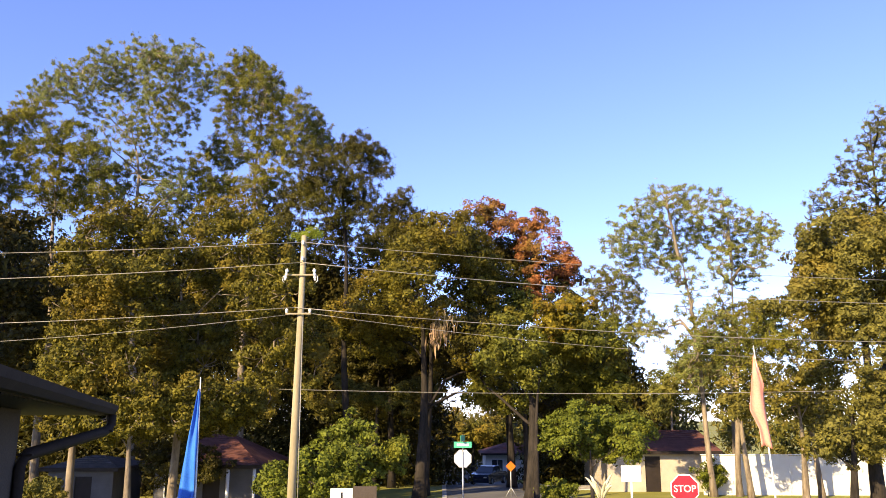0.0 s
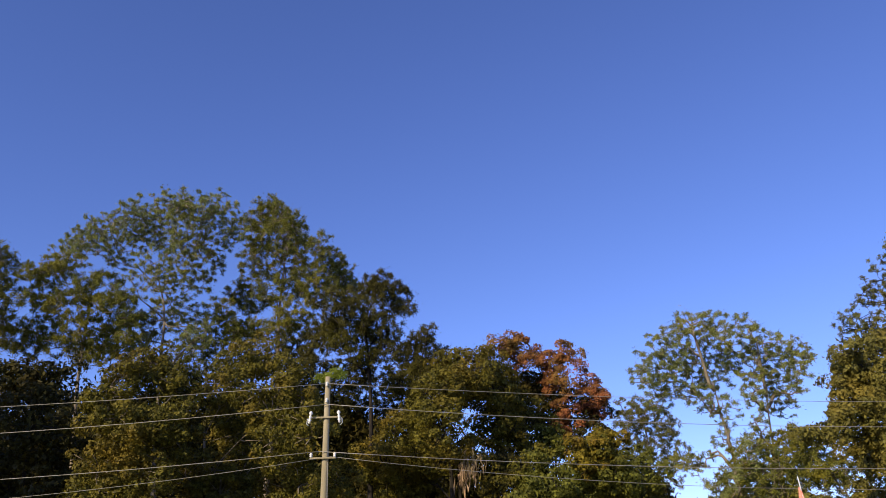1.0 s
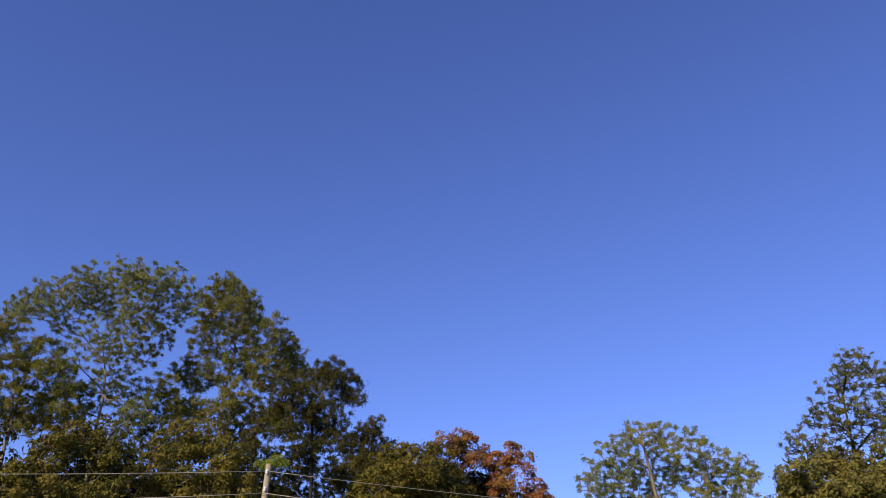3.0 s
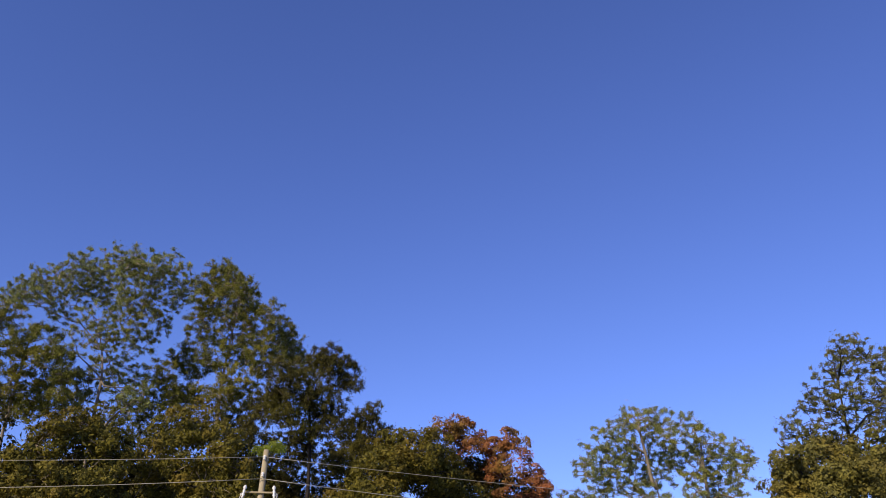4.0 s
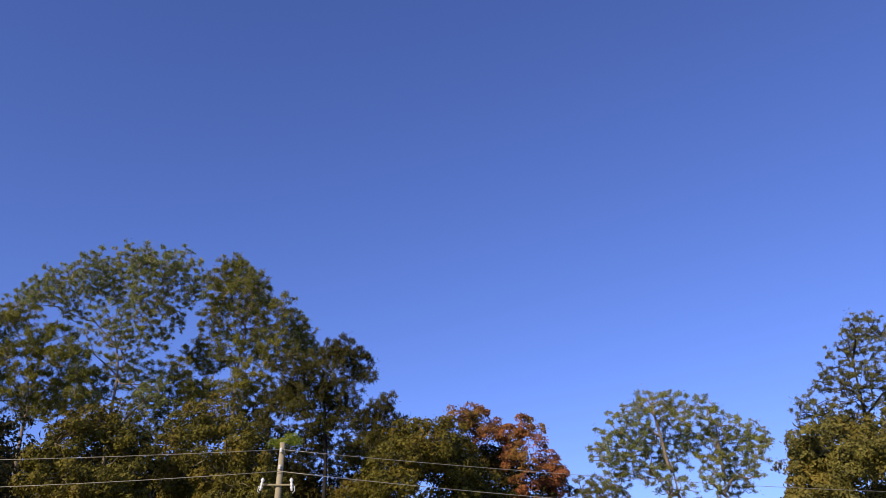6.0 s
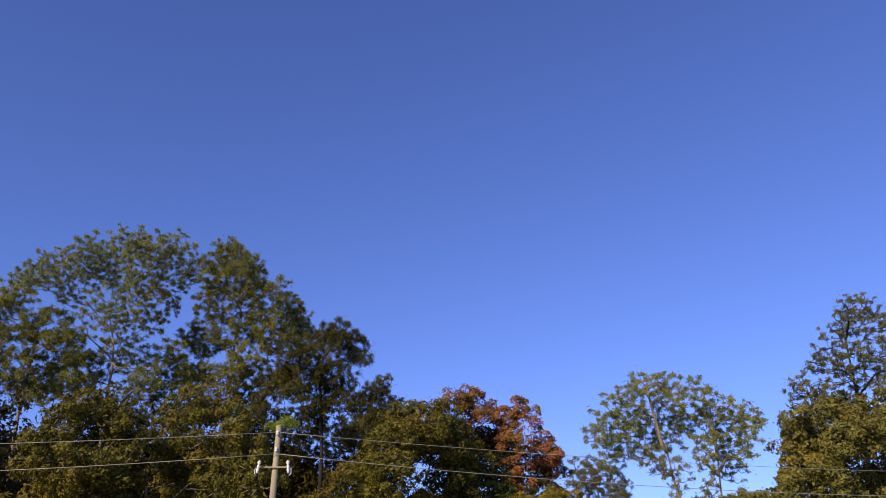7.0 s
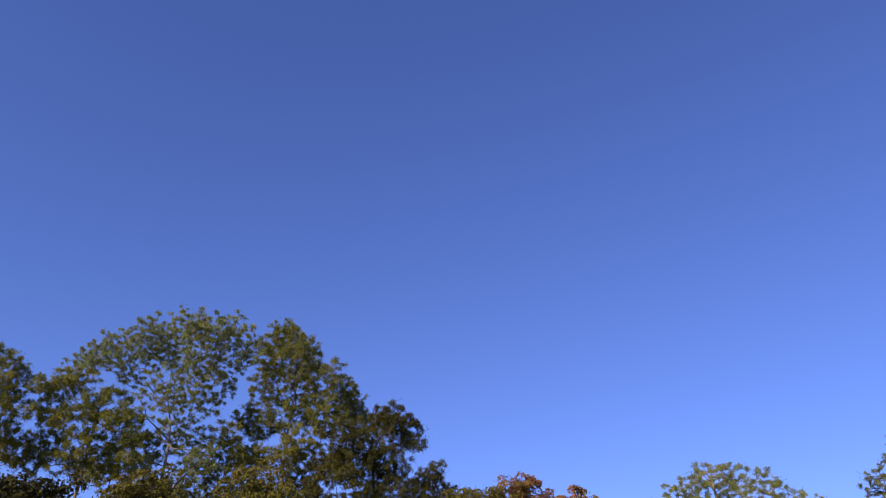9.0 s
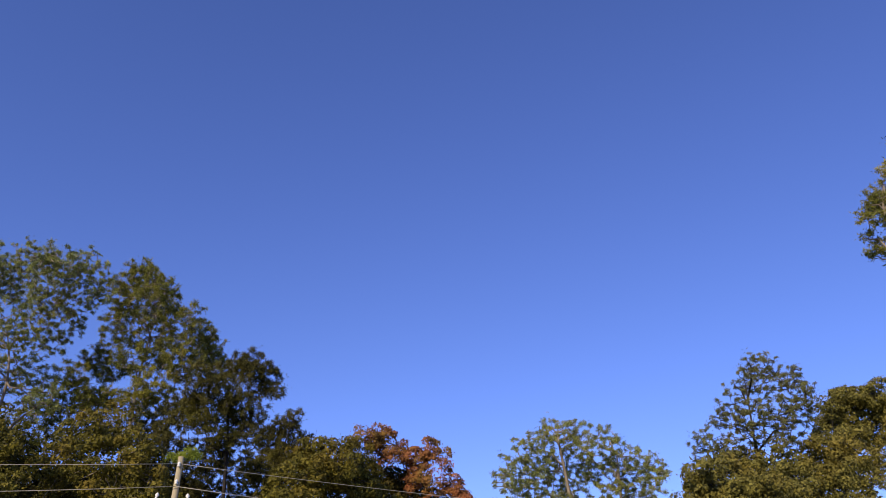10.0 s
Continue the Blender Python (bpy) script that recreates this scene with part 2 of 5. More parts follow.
def bough(rng, heart, centres, per, radius, size):
    """Leafy clumps: leaves that lie like scales over each clump's outer side, with some straying past it."""
    n = len(centres) * per
    c = np.repeat(centres, per, 0)
    out = unit(c - heart + (0, 0, 0.3))
    d = unit(rng.normal(size=(n, 3)) + out * 0.75)
    rr = np.repeat(radius * rng.uniform(0.7, 1.25, len(centres)), per) * rng.uniform(0.6, 1.0, n) ** 0.5
    stray = rng.random(n) < 0.14
    rr[stray] *= rng.uniform(1.1, 1.6, stray.sum())
    p = c + d * rr[:, None] * (1, 1, 0.72)
    face = unit(d + rng.normal(size=(n, 3)) * 0.5)
    along = unit(np.cross(face, rng.normal(size=(n, 3))))
    across = np.cross(face, along)
    ln = (size * rng.uniform(0.6, 1.35, n))[:, None]
    return np.stack([p - along * ln * 0.5, p - across * ln * 0.34, p + along * ln * 0.5, p + across * ln * 0.34], 1)


def poly_cloud(name, arrays, material, parent=None, label=""):
    """One mesh of many loose faces."""
    me = bpy.data.meshes.new(name)
    vs = np.concatenate([a.reshape(-1, 3) for a in arrays])
    sizes = np.concatenate([np.full(len(a), a.shape[1]) for a in arrays])
    me.vertices.add(len(vs))
    me.vertices.foreach_set("co", vs.ravel().astype(np.float32))
    me.loops.add(len(vs))
    me.loops.foreach_set("vertex_index", np.arange(len(vs), dtype=np.int32))
    me.polygons.add(len(sizes))
    me.polygons.foreach_set("loop_start", np.concatenate([[0], np.cumsum(sizes)[:-1]]).astype(np.int32))
    me.update(calc_edges=True)
    me.validate()
    me.materials.append(material)
    ob = new(name, me)
    if parent:
        ob.parent = parent
    return tagged(ob, label)


def ball(rng, n, inner, power):
    d = rng.normal(size=(n, 3))
    d /= np.linalg.norm(d, axis=1)[:, None]
    return d * (rng.uniform(inner, 1.0, n) ** power)[:, None]


def knit(lob, links):
    """Fills the crown between its masses with smaller ones."""
    more = []
    for i, a in enumerate(lob):
        d = np.linalg.norm(lob[:, :3] - a[:3], axis=1)
        for j in np.argsort(d)[1:1 + links]:
            if d[j] > 0.5 * (a[3] + lob[j, 3]):
                more.append((*(a[:3] * 0.5 + lob[j, :3] * 0.5), 0.85 * min(a[3], lob[j, 3])))
    return np.concatenate([lob, np.array(more)]) if more else lob


def spaced(rng, pts, gap):
    """Of the points, those that keep about a gap's distance from one another."""
    kept, cells = [], {}
    for p in pts[rng.permutation(len(pts))]:
        g = gap * rng.uniform(0.5, 1.25)
        key = tuple(int(math.floor(t / gap)) for t in p)
        near = [q for i in (-1, 0, 1) for j in (-1, 0, 1) for k in (-1, 0, 1) for q in cells.get((key[0] + i, key[1] + j, key[2] + k), ())]
        if all((p[0] - q[0]) ** 2 + (p[1] - q[1]) ** 2 + (p[2] - q[2]) ** 2 > g * g for q in near):
            cells.setdefault(key, []).append(p)
            kept.append(p)
    return np.array(kept)


def twigs(rng, v, f, joints, ends):
    """Joins each end to the nearest wood, so that twigs branch off twigs."""
    nodes = np.empty((len(joints) + 2 * len(ends), 3))
    nodes[:len(joints)] = joints
    n = len(joints)
    reach = np.array([np.min(np.sum((joints - e) ** 2, 1)) for e in ends])
    for e in ends[np.argsort(reach)]:
        d = np.sum((nodes[:n] - e) ** 2, 1) + 1.5 * np.maximum(nodes[:n, 2] - e[2] + 0.1, 0) ** 2
        s = nodes[np.argmin(d)]
        m = s * 0.5 + e * 0.5 + rng.normal(size=3) * 0.06 - (0, 0, 0.08 * math.sqrt(d.min()))
        thick = 0.026 + 0.014 * min(math.sqrt(d.min()), 1.5)
        tube(v, f, [s, m, e], [thick, thick * 0.75, 0.014], 3)
        nodes[n], nodes[n + 1] = m, s * 0.15 + e * 0.85
        n += 2


def tree(name, label, base, lobes, kind, mat, bark, seed, girth=0.28, fork=0.45, lean=(0, 0), fill=1.0, size=1.0, leader=0, puff=1.0, drop=0.0, links=2, gap=0.6, tuft=1.0, moss=(), group="trees along the street"):
    """lobes: dx, dy, dz, r of the crown's masses from the base. kind: 'pine' or 'oak'."""
    rng = np.random.default_rng(seed)
    gz = land(*base)
    root = thing(name, base[0], base[1], gz, label, "shrub" if name == "shrub" else "tree", group if name != "shrub" else "shrubs on the verges")
    lob = knit(np.array(lobes, float), links)
    lob[:, 2] -= gz + drop
    lob[:, 3] *= puff
    top = lob[:, 2].max()
    mid = lob[:, :3].mean(0)
    hf = top * fork
    v, f = [], []
    stem_top = np.array([mid[0] * (0.8 if kind == "pine" else 0.3) + lean[0], mid[1] * 0.5, top * (leader or (0.9 if kind == "pine" else 0.72))])

    def stem(z):
        s = z / stem_top[2]
        return np.array([stem_top[0] * s ** 1.4 + 0.1 * math.sin(z * 0.55 + seed), stem_top[1] * s ** 1.4 + 0.1 * math.cos(z * 0.4 + seed), z])

    zs = np.linspace(0, stem_top[2], 14)
    ring = [stem(z) for z in zs]
    ring[0] = ring[0] - (0, 0, 0.15)
    tube(v, f, ring, [girth * (1.35 if i == 0 else 1.0) * (1 - 0.85 * i / 13) for i in range(14)], 10)
    tufts, sprays, inner, cloud, joints = [], [], [], [], []
    reach = [math.hypot(x - stem(min(z, stem_top[2]))[0], y - stem(min(z, stem_top[2]))[1]) for x, y, z, r in lob]
    placed = []
    for i in np.argsort(reach):
        x, y, z, r = lob[i]
        c = np.array([x, y, z])
        z0 = z - 0.45 * reach[i] - 0.4 * r - 0.6 + rng.normal() * 0.4
        z0 = min(max(z0, hf * 0.85 + rng.uniform(0, 0.12) * top), stem_top[2] * 0.96)
        p0 = stem(z0)
        rad = girth * (1 - 0.85 * z0 / stem_top[2]) * (0.42 if not leader else 0.75)
        if kind == "pine":
            rad = max(rad, 0.115 if leader else 0.065)
        for q, qr in placed:
            if np.linalg.norm(c - q) < 0.75 * np.linalg.norm(c - p0) and q[2] < z + 0.8 * r:
                p0, rad = q, qr * 0.7
        m1 = p0 * 0.45 + c * 0.55 + rng.normal(size=3) * 0.2 + (0, 0, 0.06 * np.linalg.norm(c - p0))
        q = p0 * 0.75 + m1 * 0.25 + rng.normal(size=3) * 0.1
        limb = [p0, q, m1, m1 * 0.45 + c * 0.55 + rng.normal(size=3) * 0.12, c]
        placed += [(m1, rad * 0.8), (c, rad * 0.6)]
        tube(v, f, limb, [rad, rad * 0.85, rad * 0.7, rad * 0.55, rad * 0.4], 6)
        if kind == "pine":
            cloud.append(c + ball(rng, int(40 * r * r) + 12, 0.1, 0.45) * 1.1 * r * (1, 1, 0.85) + (0, 0, 0.1 * r))
            joints += [p0 * 0.5 + q * 0.5, q, m1, limb[3], c]
        else:
            k = max(4, int(8.5 * fill ** 0.5 * (r / size ** 0.5) ** 1.6))
            sub = c + ball(rng, k, 0.45, 0.5) * 0.95 * r * (1, 1, 0.85)
            for p in sub[::2]:
                tube(v, f, [c, c * 0.5 + p * 0.5 + rng.normal(size=3) * 0.1, p], [rad * 0.35 + 0.015, 0.03, 0.012], 3)
            sprays.append(bough(rng, c, sub, int(120 * min(fill, 1.0) ** 0.3), 0.46 * size ** 0.7 * min(1.0, 0.55 + 0.45 * r), 0.165 * size))
            inner.append(c + ball(rng, int(26 * r * r), 0.0, 0.5) * 0.72 * r)
    if cloud:
        pos = spaced(rng, np.concatenate(cloud), gap)
        twigs(rng, v, f, np.array(joints), pos)
        side = pos[rng.random(len(pos)) < 0.55]
        tufts = [pos, side + ball(rng, len(side), 0.7, 0.5) * 0.27 * size * (1, 1, 0.6)]
    raw("trunk", v, f, bark, root, smooth=True)
    arrays = []
    if tufts:
        pos = np.concatenate(tufts)
        big = rng.random(len(pos)) < 0.45
        arrays.append(blades(rng, pos[big], 66, 0.34 * size * tuft, 0.06 * size))
        arrays.append(blades(rng, pos[~big], 40, 0.25 * size * tuft, 0.055 * size))
        arrays.append(blades(rng, pos + rng.normal(size=pos.shape) * 0.1, 4, 0.55 * size * tuft, 0.05 * size))
    if sprays:
        pos = np.concatenate(sprays)
        half = rng.random(len(pos)) < 0.5
        arrays += [pos[half], pos[~half][:, :3]]
        arrays.append(leaves(rng, np.concatenate(inner), 1, 0.1, 0.34 * size)[:, :3])
    poly_cloud("crown", arrays, mat, root)
    if moss:
        hang = []
        for x, y, z, r, n in moss:
            p = np.array([x, y, z - gz]) + ball(rng, n, 0.0, 0.5) * r
            dz = np.abs(rng.normal(size=(n, 1))) * r * 0.6 + 0.15
            w = rng.normal(size=(n, 3)) * 0.025
            sway = rng.normal(size=(n, 3)) * 0.1
            down = np.concatenate([np.zeros((n, 2)), -dz], 1)
            hang.append(np.stack([p - w, p + down * 0.5 + sway - w * 0.8, p + down + sway, p + down * 0.5 + sway + w * 0.8], 1))
        poly_cloud("moss", hang, M_MOSS, root, "pinkish grey hanging moss")
    return root


tree("pine_tree", "tall longleaf pine with a wide open rounded crown", (-18.24, 48.0), [
    (-7.0, -2.1, 23.4, 0.8), (-7.1, 0.3, 25.4, 1.0), (-5.2, -1.0, 25.4, 1.1), (-4.7, 0.8, 27.1, 1.1),
    (-3.1, 1.0, 27.5, 1.1), (0.2, -3.4, 25.9, 1.0), (1.8, -3.8, 25.5, 1.0), (0.8, 2.7, 29.0, 0.8),
    (3.0, -1.9, 25.6, 1.0), (3.9, -2.1, 24.3, 0.7), (-3.3, 3.9, 27.2, 1.3), (0.3, -0.2, 25.2, 1.2),
    (-4.8, 2.7, 26.4, 1.0), (1.8, -0.2, 24.4, 1.0), (-4.9, 1.1, 24.4, 0.7), (-0.9, -2.8, 22.4, 0.9),
    (-0.6, 1.1, 23.6, 1.1), (-0.2, 2.9, 22.9, 0.8), (-1.4, 0.2, 21.5, 0.9), (-1.0, 1.9, 20.2, 0.8),
    (1.6, 1.4, 20.0, 0.8), (-2.9, -3.4, 20.2, 0.5), (1.7, 2.0, 23.7, 0.5), (-3.1, 0.7, 18.5, 0.9),
    (1.6, -1.6, 17.6, 0.8),
], "pine", M_PINE_GREY, M_BARK, 11, girth=0.3, fork=0.5, leader=0.6, size=0.85, puff=1.3, drop=0.3, gap=0.53, tuft=0.92)
tree("pine_tree", "tall dense pine beside the open-crowned one", (-12.62, 50.0), [
    (-1.0, 0.5, 27.7, 1.2), (0.6, -0.5, 26.7, 1.1), (-1.8, 0.5, 26.4, 1.2), (0.5, -2.0, 24.5, 1.5),
    (0.8, 2.1, 26.4, 1.0), (-1.7, 2.2, 24.6, 1.6), (0.9, 1.0, 23.9, 1.6), (3.4, -2.3, 23.8, 0.9),
    (3.6, 0.1, 23.2, 1.1), (2.8, -1.2, 21.5, 1.5), (0.2, -1.7, 21.0, 1.3), (-2.5, 3.0, 21.8, 1.2),
    (3.7, 3.3, 22.5, 1.4), (2.0, -3.0, 19.2, 1.2), (-3.2, 2.4, 22.6, 1.0), (-1.4, 0.7, 19.2, 1.0),
    (-3.3, -0.8, 20.1, 0.9), (0.6, -1.4, 18.2, 1.1), (1.9, 1.2, 19.2, 1.0), (-2.4, -0.3, 18.9, 0.9),
    (4.4, 1.2, 23.2, 0.8), (5.2, 1.1, 21.3, 1.0),
], "pine", M_PINE, M_BARK, 12, girth=0.27, fork=0.5, fill=1.3, size=0.85, puff=1.04, links=1, gap=0.4, tuft=1.2)
tree("pine_tree", "shade-dark pine with drooping outer boughs", (-5.28, 45.0), [
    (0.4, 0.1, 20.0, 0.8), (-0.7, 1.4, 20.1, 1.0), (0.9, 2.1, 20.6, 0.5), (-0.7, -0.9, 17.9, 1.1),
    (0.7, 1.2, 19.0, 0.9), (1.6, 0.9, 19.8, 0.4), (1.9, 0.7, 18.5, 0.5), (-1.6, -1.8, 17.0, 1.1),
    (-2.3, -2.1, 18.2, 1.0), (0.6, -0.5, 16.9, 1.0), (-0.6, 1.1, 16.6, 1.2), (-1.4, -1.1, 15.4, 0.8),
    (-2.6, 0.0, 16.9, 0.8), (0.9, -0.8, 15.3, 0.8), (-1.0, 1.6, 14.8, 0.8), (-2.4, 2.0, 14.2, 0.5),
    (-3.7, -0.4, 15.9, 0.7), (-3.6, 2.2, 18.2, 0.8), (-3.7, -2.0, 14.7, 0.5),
], "pine", M_PINE_SHADE, M_BARK_DARK, 13, girth=0.25, fork=0.45, fill=1.7, size=0.85, puff=1.04, links=2, gap=0.37, tuft=1.2)
tree("pine_tree", "shade-dark pine standing among oaks", (-3.41, 53.0), [
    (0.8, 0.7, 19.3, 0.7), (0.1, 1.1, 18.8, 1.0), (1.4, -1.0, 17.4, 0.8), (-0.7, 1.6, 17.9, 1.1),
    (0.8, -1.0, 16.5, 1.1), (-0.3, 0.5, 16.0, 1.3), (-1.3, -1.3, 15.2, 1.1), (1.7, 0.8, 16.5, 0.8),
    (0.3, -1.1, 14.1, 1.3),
], "pine", M_PINE_SHADE, M_BARK_DARK, 14, girth=0.25, fork=0.4, fill=1.6, size=0.85, puff=1.04, links=2, gap=0.37, tuft=1.2)
tree("pine_tree", "tall dense pine at the edge of the grove", (-22.75, 46.0), [
    (-2.9, -2.5, 21.0, 0.9), (-1.9, -2.0, 21.2, 1.0), (-1.6, -0.6, 22.3, 0.9), (-4.1, 0.9, 21.0, 1.2),
    (0.1, -1.9, 20.2, 0.9), (-1.0, -2.0, 19.3, 1.1), (0.7, -1.4, 19.3, 0.8), (0.5, 1.3, 19.0, 0.9),
    (0.0, -1.8, 17.8, 1.1), (-3.7, 1.2, 18.9, 1.1), (-4.3, 0.8, 17.5, 1.0), (3.0, -1.9, 17.3, 0.7),
    (0.5, 0.2, 17.2, 0.9), (-1.7, -0.3, 17.2, 1.0), (0.2, -0.5, 21.4, 0.5), (-0.3, 2.6, 22.1, 0.7),
    (2.7, -2.1, 19.3, 0.7), (1.8, -2.5, 19.1, 0.7), (1.6, 2.3, 19.6, 0.7),
], "pine", M_PINE, M_BARK, 15, girth=0.27, fork=0.4, fill=1.5, size=0.85, puff=1.04, links=1, gap=0.39, tuft=1.2)
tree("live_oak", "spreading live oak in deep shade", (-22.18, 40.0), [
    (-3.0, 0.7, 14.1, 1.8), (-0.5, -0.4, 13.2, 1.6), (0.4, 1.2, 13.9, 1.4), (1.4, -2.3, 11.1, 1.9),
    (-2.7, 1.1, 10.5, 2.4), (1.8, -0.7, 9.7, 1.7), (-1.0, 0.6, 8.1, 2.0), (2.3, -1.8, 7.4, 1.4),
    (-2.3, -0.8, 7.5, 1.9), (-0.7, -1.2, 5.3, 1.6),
], "oak", M_OAK_SHADE, M_BARK_DARK, 21, girth=0.4, fork=0.3, fill=0.42, size=1.35)
tree("live_oak", "broad live oak with olive-green crown", (-16.15, 36.0), [
    (1.3, -1.3, 12.8, 1.0), (1.8, -0.1, 13.5, 0.9), (0.6, -2.3, 11.9, 1.1), (3.0, -0.9, 11.9, 1.2),
    (0.5, -2.4, 10.6, 1.0), (1.9, -2.7, 10.3, 1.3), (3.0, -1.2, 9.8, 1.4), (0.6, -2.5, 8.4, 1.3),
    (2.3, -2.1, 8.2, 1.4), (-0.3, -1.1, 7.3, 1.0), (3.0, 1.4, 8.4, 1.2), (1.2, -2.5, 6.5, 1.4),
    (3.1, -2.6, 6.0, 1.3), (-1.7, 0.7, 5.5, 1.2), (1.6, -2.0, 4.7, 1.3), (2.8, 1.7, 6.0, 1.2),
    (0.6, -2.5, 4.0, 0.9), (2.5, 1.3, 4.2, 1.2), (2.2, -1.6, 3.5, 0.7), (3.7, 1.9, 6.8, 0.9),
    (-2.6, 1.2, 4.6, 1.1), (1.1, -2.5, 5.1, 1.0), (2.5, -2.4, 4.1, 0.9), (3.5, -0.5, 4.2, 1.0),
], "oak", M_OAK_WARM, M_BARK, 22, girth=0.2, fork=0.3, lean=(-0.5, 0), size=0.87, fill=1.15)
tree("live_oak", "tall rounded live oak with yellowing leaves", (-12.52, 38.5), [
    (0.9, 2.7, 15.1, 1.0), (3.2, -2.5, 13.5, 1.1), (0.5, 1.3, 13.9, 1.1), (4.8, -5.0, 12.3, 0.8),
    (2.9, -2.0, 12.0, 1.3), (0.4, -0.1, 12.1, 1.1), (5.4, -5.0, 11.1, 1.0), (0.6, 2.4, 10.8, 1.5),
    (4.0, -3.0, 9.7, 1.3), (5.9, -5.0, 9.4, 1.0), (0.5, -0.5, 8.7, 1.4), (2.0, 2.3, 8.5, 1.6),
    (4.9, -1.9, 7.8, 1.3), (6.0, 2.7, 8.2, 1.0), (1.2, -0.5, 6.6, 1.3), (3.6, -1.8, 6.0, 1.3),
    (2.5, -0.9, 4.5, 1.2), (0.1, 0.7, 4.7, 1.1), (4.7, -2.6, 4.7, 0.9), (6.5, -0.6, 6.5, 0.8),
    (0.9, -2.5, 4.1, 0.9), (2.7, -2.7, 4.0, 0.7), (3.6, -2.4, 4.7, 0.8),
], "oak", M_OAK_WARM, M_BARK, 23, girth=0.24, fork=0.3, lean=(-0.9, 0), size=0.87, fill=1.15)
tree("live_oak", "large live oak with moss in its boughs", (-1.17, 44.0), [
    (1.5, -2.0, 13.9, 1.2), (0.3, 3.1, 14.8, 1.3), (3.0, 3.2, 14.4, 1.1), (-0.7, -3.4, 12.3, 1.3),
    (1.4, 2.5, 13.4, 1.6), (3.3, 1.5, 13.2, 1.3), (-2.5, 1.3, 11.9, 1.4), (-0.1, -3.5, 10.5, 1.4),
    (2.4, 2.3, 11.4, 1.6), (-3.6, -0.9, 10.1, 1.2), (-1.9, 2.2, 9.7, 1.6), (0.7, 0.3, 9.8, 1.3),
    (3.7, 1.9, 10.5, 1.5), (-5.2, 1.6, 9.9, 1.1), (2.9, -1.2, 7.8, 1.3), (-3.5, 1.2, 8.6, 1.3),
    (3.9, 3.4, 7.1, 1.3), (3.2, 2.8, 5.8, 0.9), (4.0, 2.0, 12.7, 1.3), (-1.6, 2.9, 7.9, 1.1),
], "oak", M_OAK_WARM, M_BARK_DARK, 24, girth=0.36, fork=0.3, moss=[(1.2, -3.0, 9.1, 0.7, 130), (0.8, -3.0, 8.4, 0.45, 80)])
tree("live_oak", "live oak with low sweeping boughs", (4.52, 42.0), [
    (-0.7, -2.6, 8.0, 1.2), (1.0, -0.4, 8.2, 1.4), (2.5, -1.5, 8.0, 1.3), (-1.1, -0.3, 7.1, 1.3),
    (0.2, -1.5, 6.7, 1.3), (2.5, 2.2, 6.9, 1.5), (4.0, 0.4, 7.1, 1.3), (4.8, 1.5, 6.0, 1.1),
    (3.5, 2.6, 5.7, 1.2), (0.7, -0.0, 5.8, 0.8), (-1.4, -0.2, 8.9, 1.0), (4.3, -2.3, 8.1, 0.8),
    (4.1, 1.7, 9.2, 1.1), (-2.1, -2.6, 6.9, 0.8), (4.9, -0.8, 5.0, 0.7), (1.6, -2.0, 9.2, 0.9),
    (-0.7, 4.0, 10.5, 1.1), (0.4, 4.0, 10.0, 1.1), (-1.5, 3.0, 8.6, 1.1), (-0.1, 5.0, 11.8, 0.7),
    (-1.7, 4.0, 5.5, 1.0), (-0.3, 4.0, 5.1, 1.0), (-2.4, 3.0, 6.4, 0.9), (-2.8, 4.0, 5.1, 0.5),
], "oak", M_OAK_GOLD, M_BARK_DARK, 25, girth=0.38, fork=0.3)
tree("maple_tree", "autumn maple with rust-red leaves", (4.89, 49.0), [
    (-3.1, -1.0, 16.7, 0.6), (-2.2, 0.0, 17.2, 0.6), (-1.4, 0.3, 17.0, 0.7), (-0.7, -0.2, 16.4, 0.6),
    (-2.5, 0.4, 16.3, 0.6), (-1.3, -0.1, 15.8, 0.5), (0.2, 0.1, 16.0, 0.6), (0.7, -1.4, 16.2, 0.6),
    (1.3, -1.8, 16.0, 0.6), (0.5, -1.1, 14.8, 0.7), (2.1, 1.3, 15.7, 0.7), (1.1, -2.2, 13.9, 0.5),
    (2.3, -0.7, 14.3, 0.6), (2.8, -0.4, 13.5, 0.6), (0.1, 0.2, 14.2, 0.5), (0.9, -0.3, 13.0, 0.6),
    (2.5, 1.7, 13.1, 0.6), (3.3, 2.0, 12.8, 0.5), (1.4, 0.3, 11.8, 0.5), (3.1, -1.4, 13.3, 0.3),
    (0.1, 1.7, 15.6, 0.5), (3.0, 1.7, 11.7, 0.5), (0.4, -0.2, 12.0, 0.4),
], "oak", M_RED, M_BARK_DARK, 26, girth=0.2, fork=0.35, fill=1.0, size=0.85, links=1, puff=1.25)
tree("maple_tree", "smaller maple turning yellow below the red one", (4.5, 40.6), [
    (0.5, -1, 9.6, 0.6), (1.6, -1, 9.2, 0.7), (2.9, 0, 9.7, 0.6), (1.0, -1, 8.3, 0.6), (2.3, 0, 8.4, 0.6), (1.9, 0, 10.0, 0.5),
], "oak", M_YELLOW, M_BARK_DARK, 27, girth=0.16, fork=0.4, fill=0.8, size=0.9)
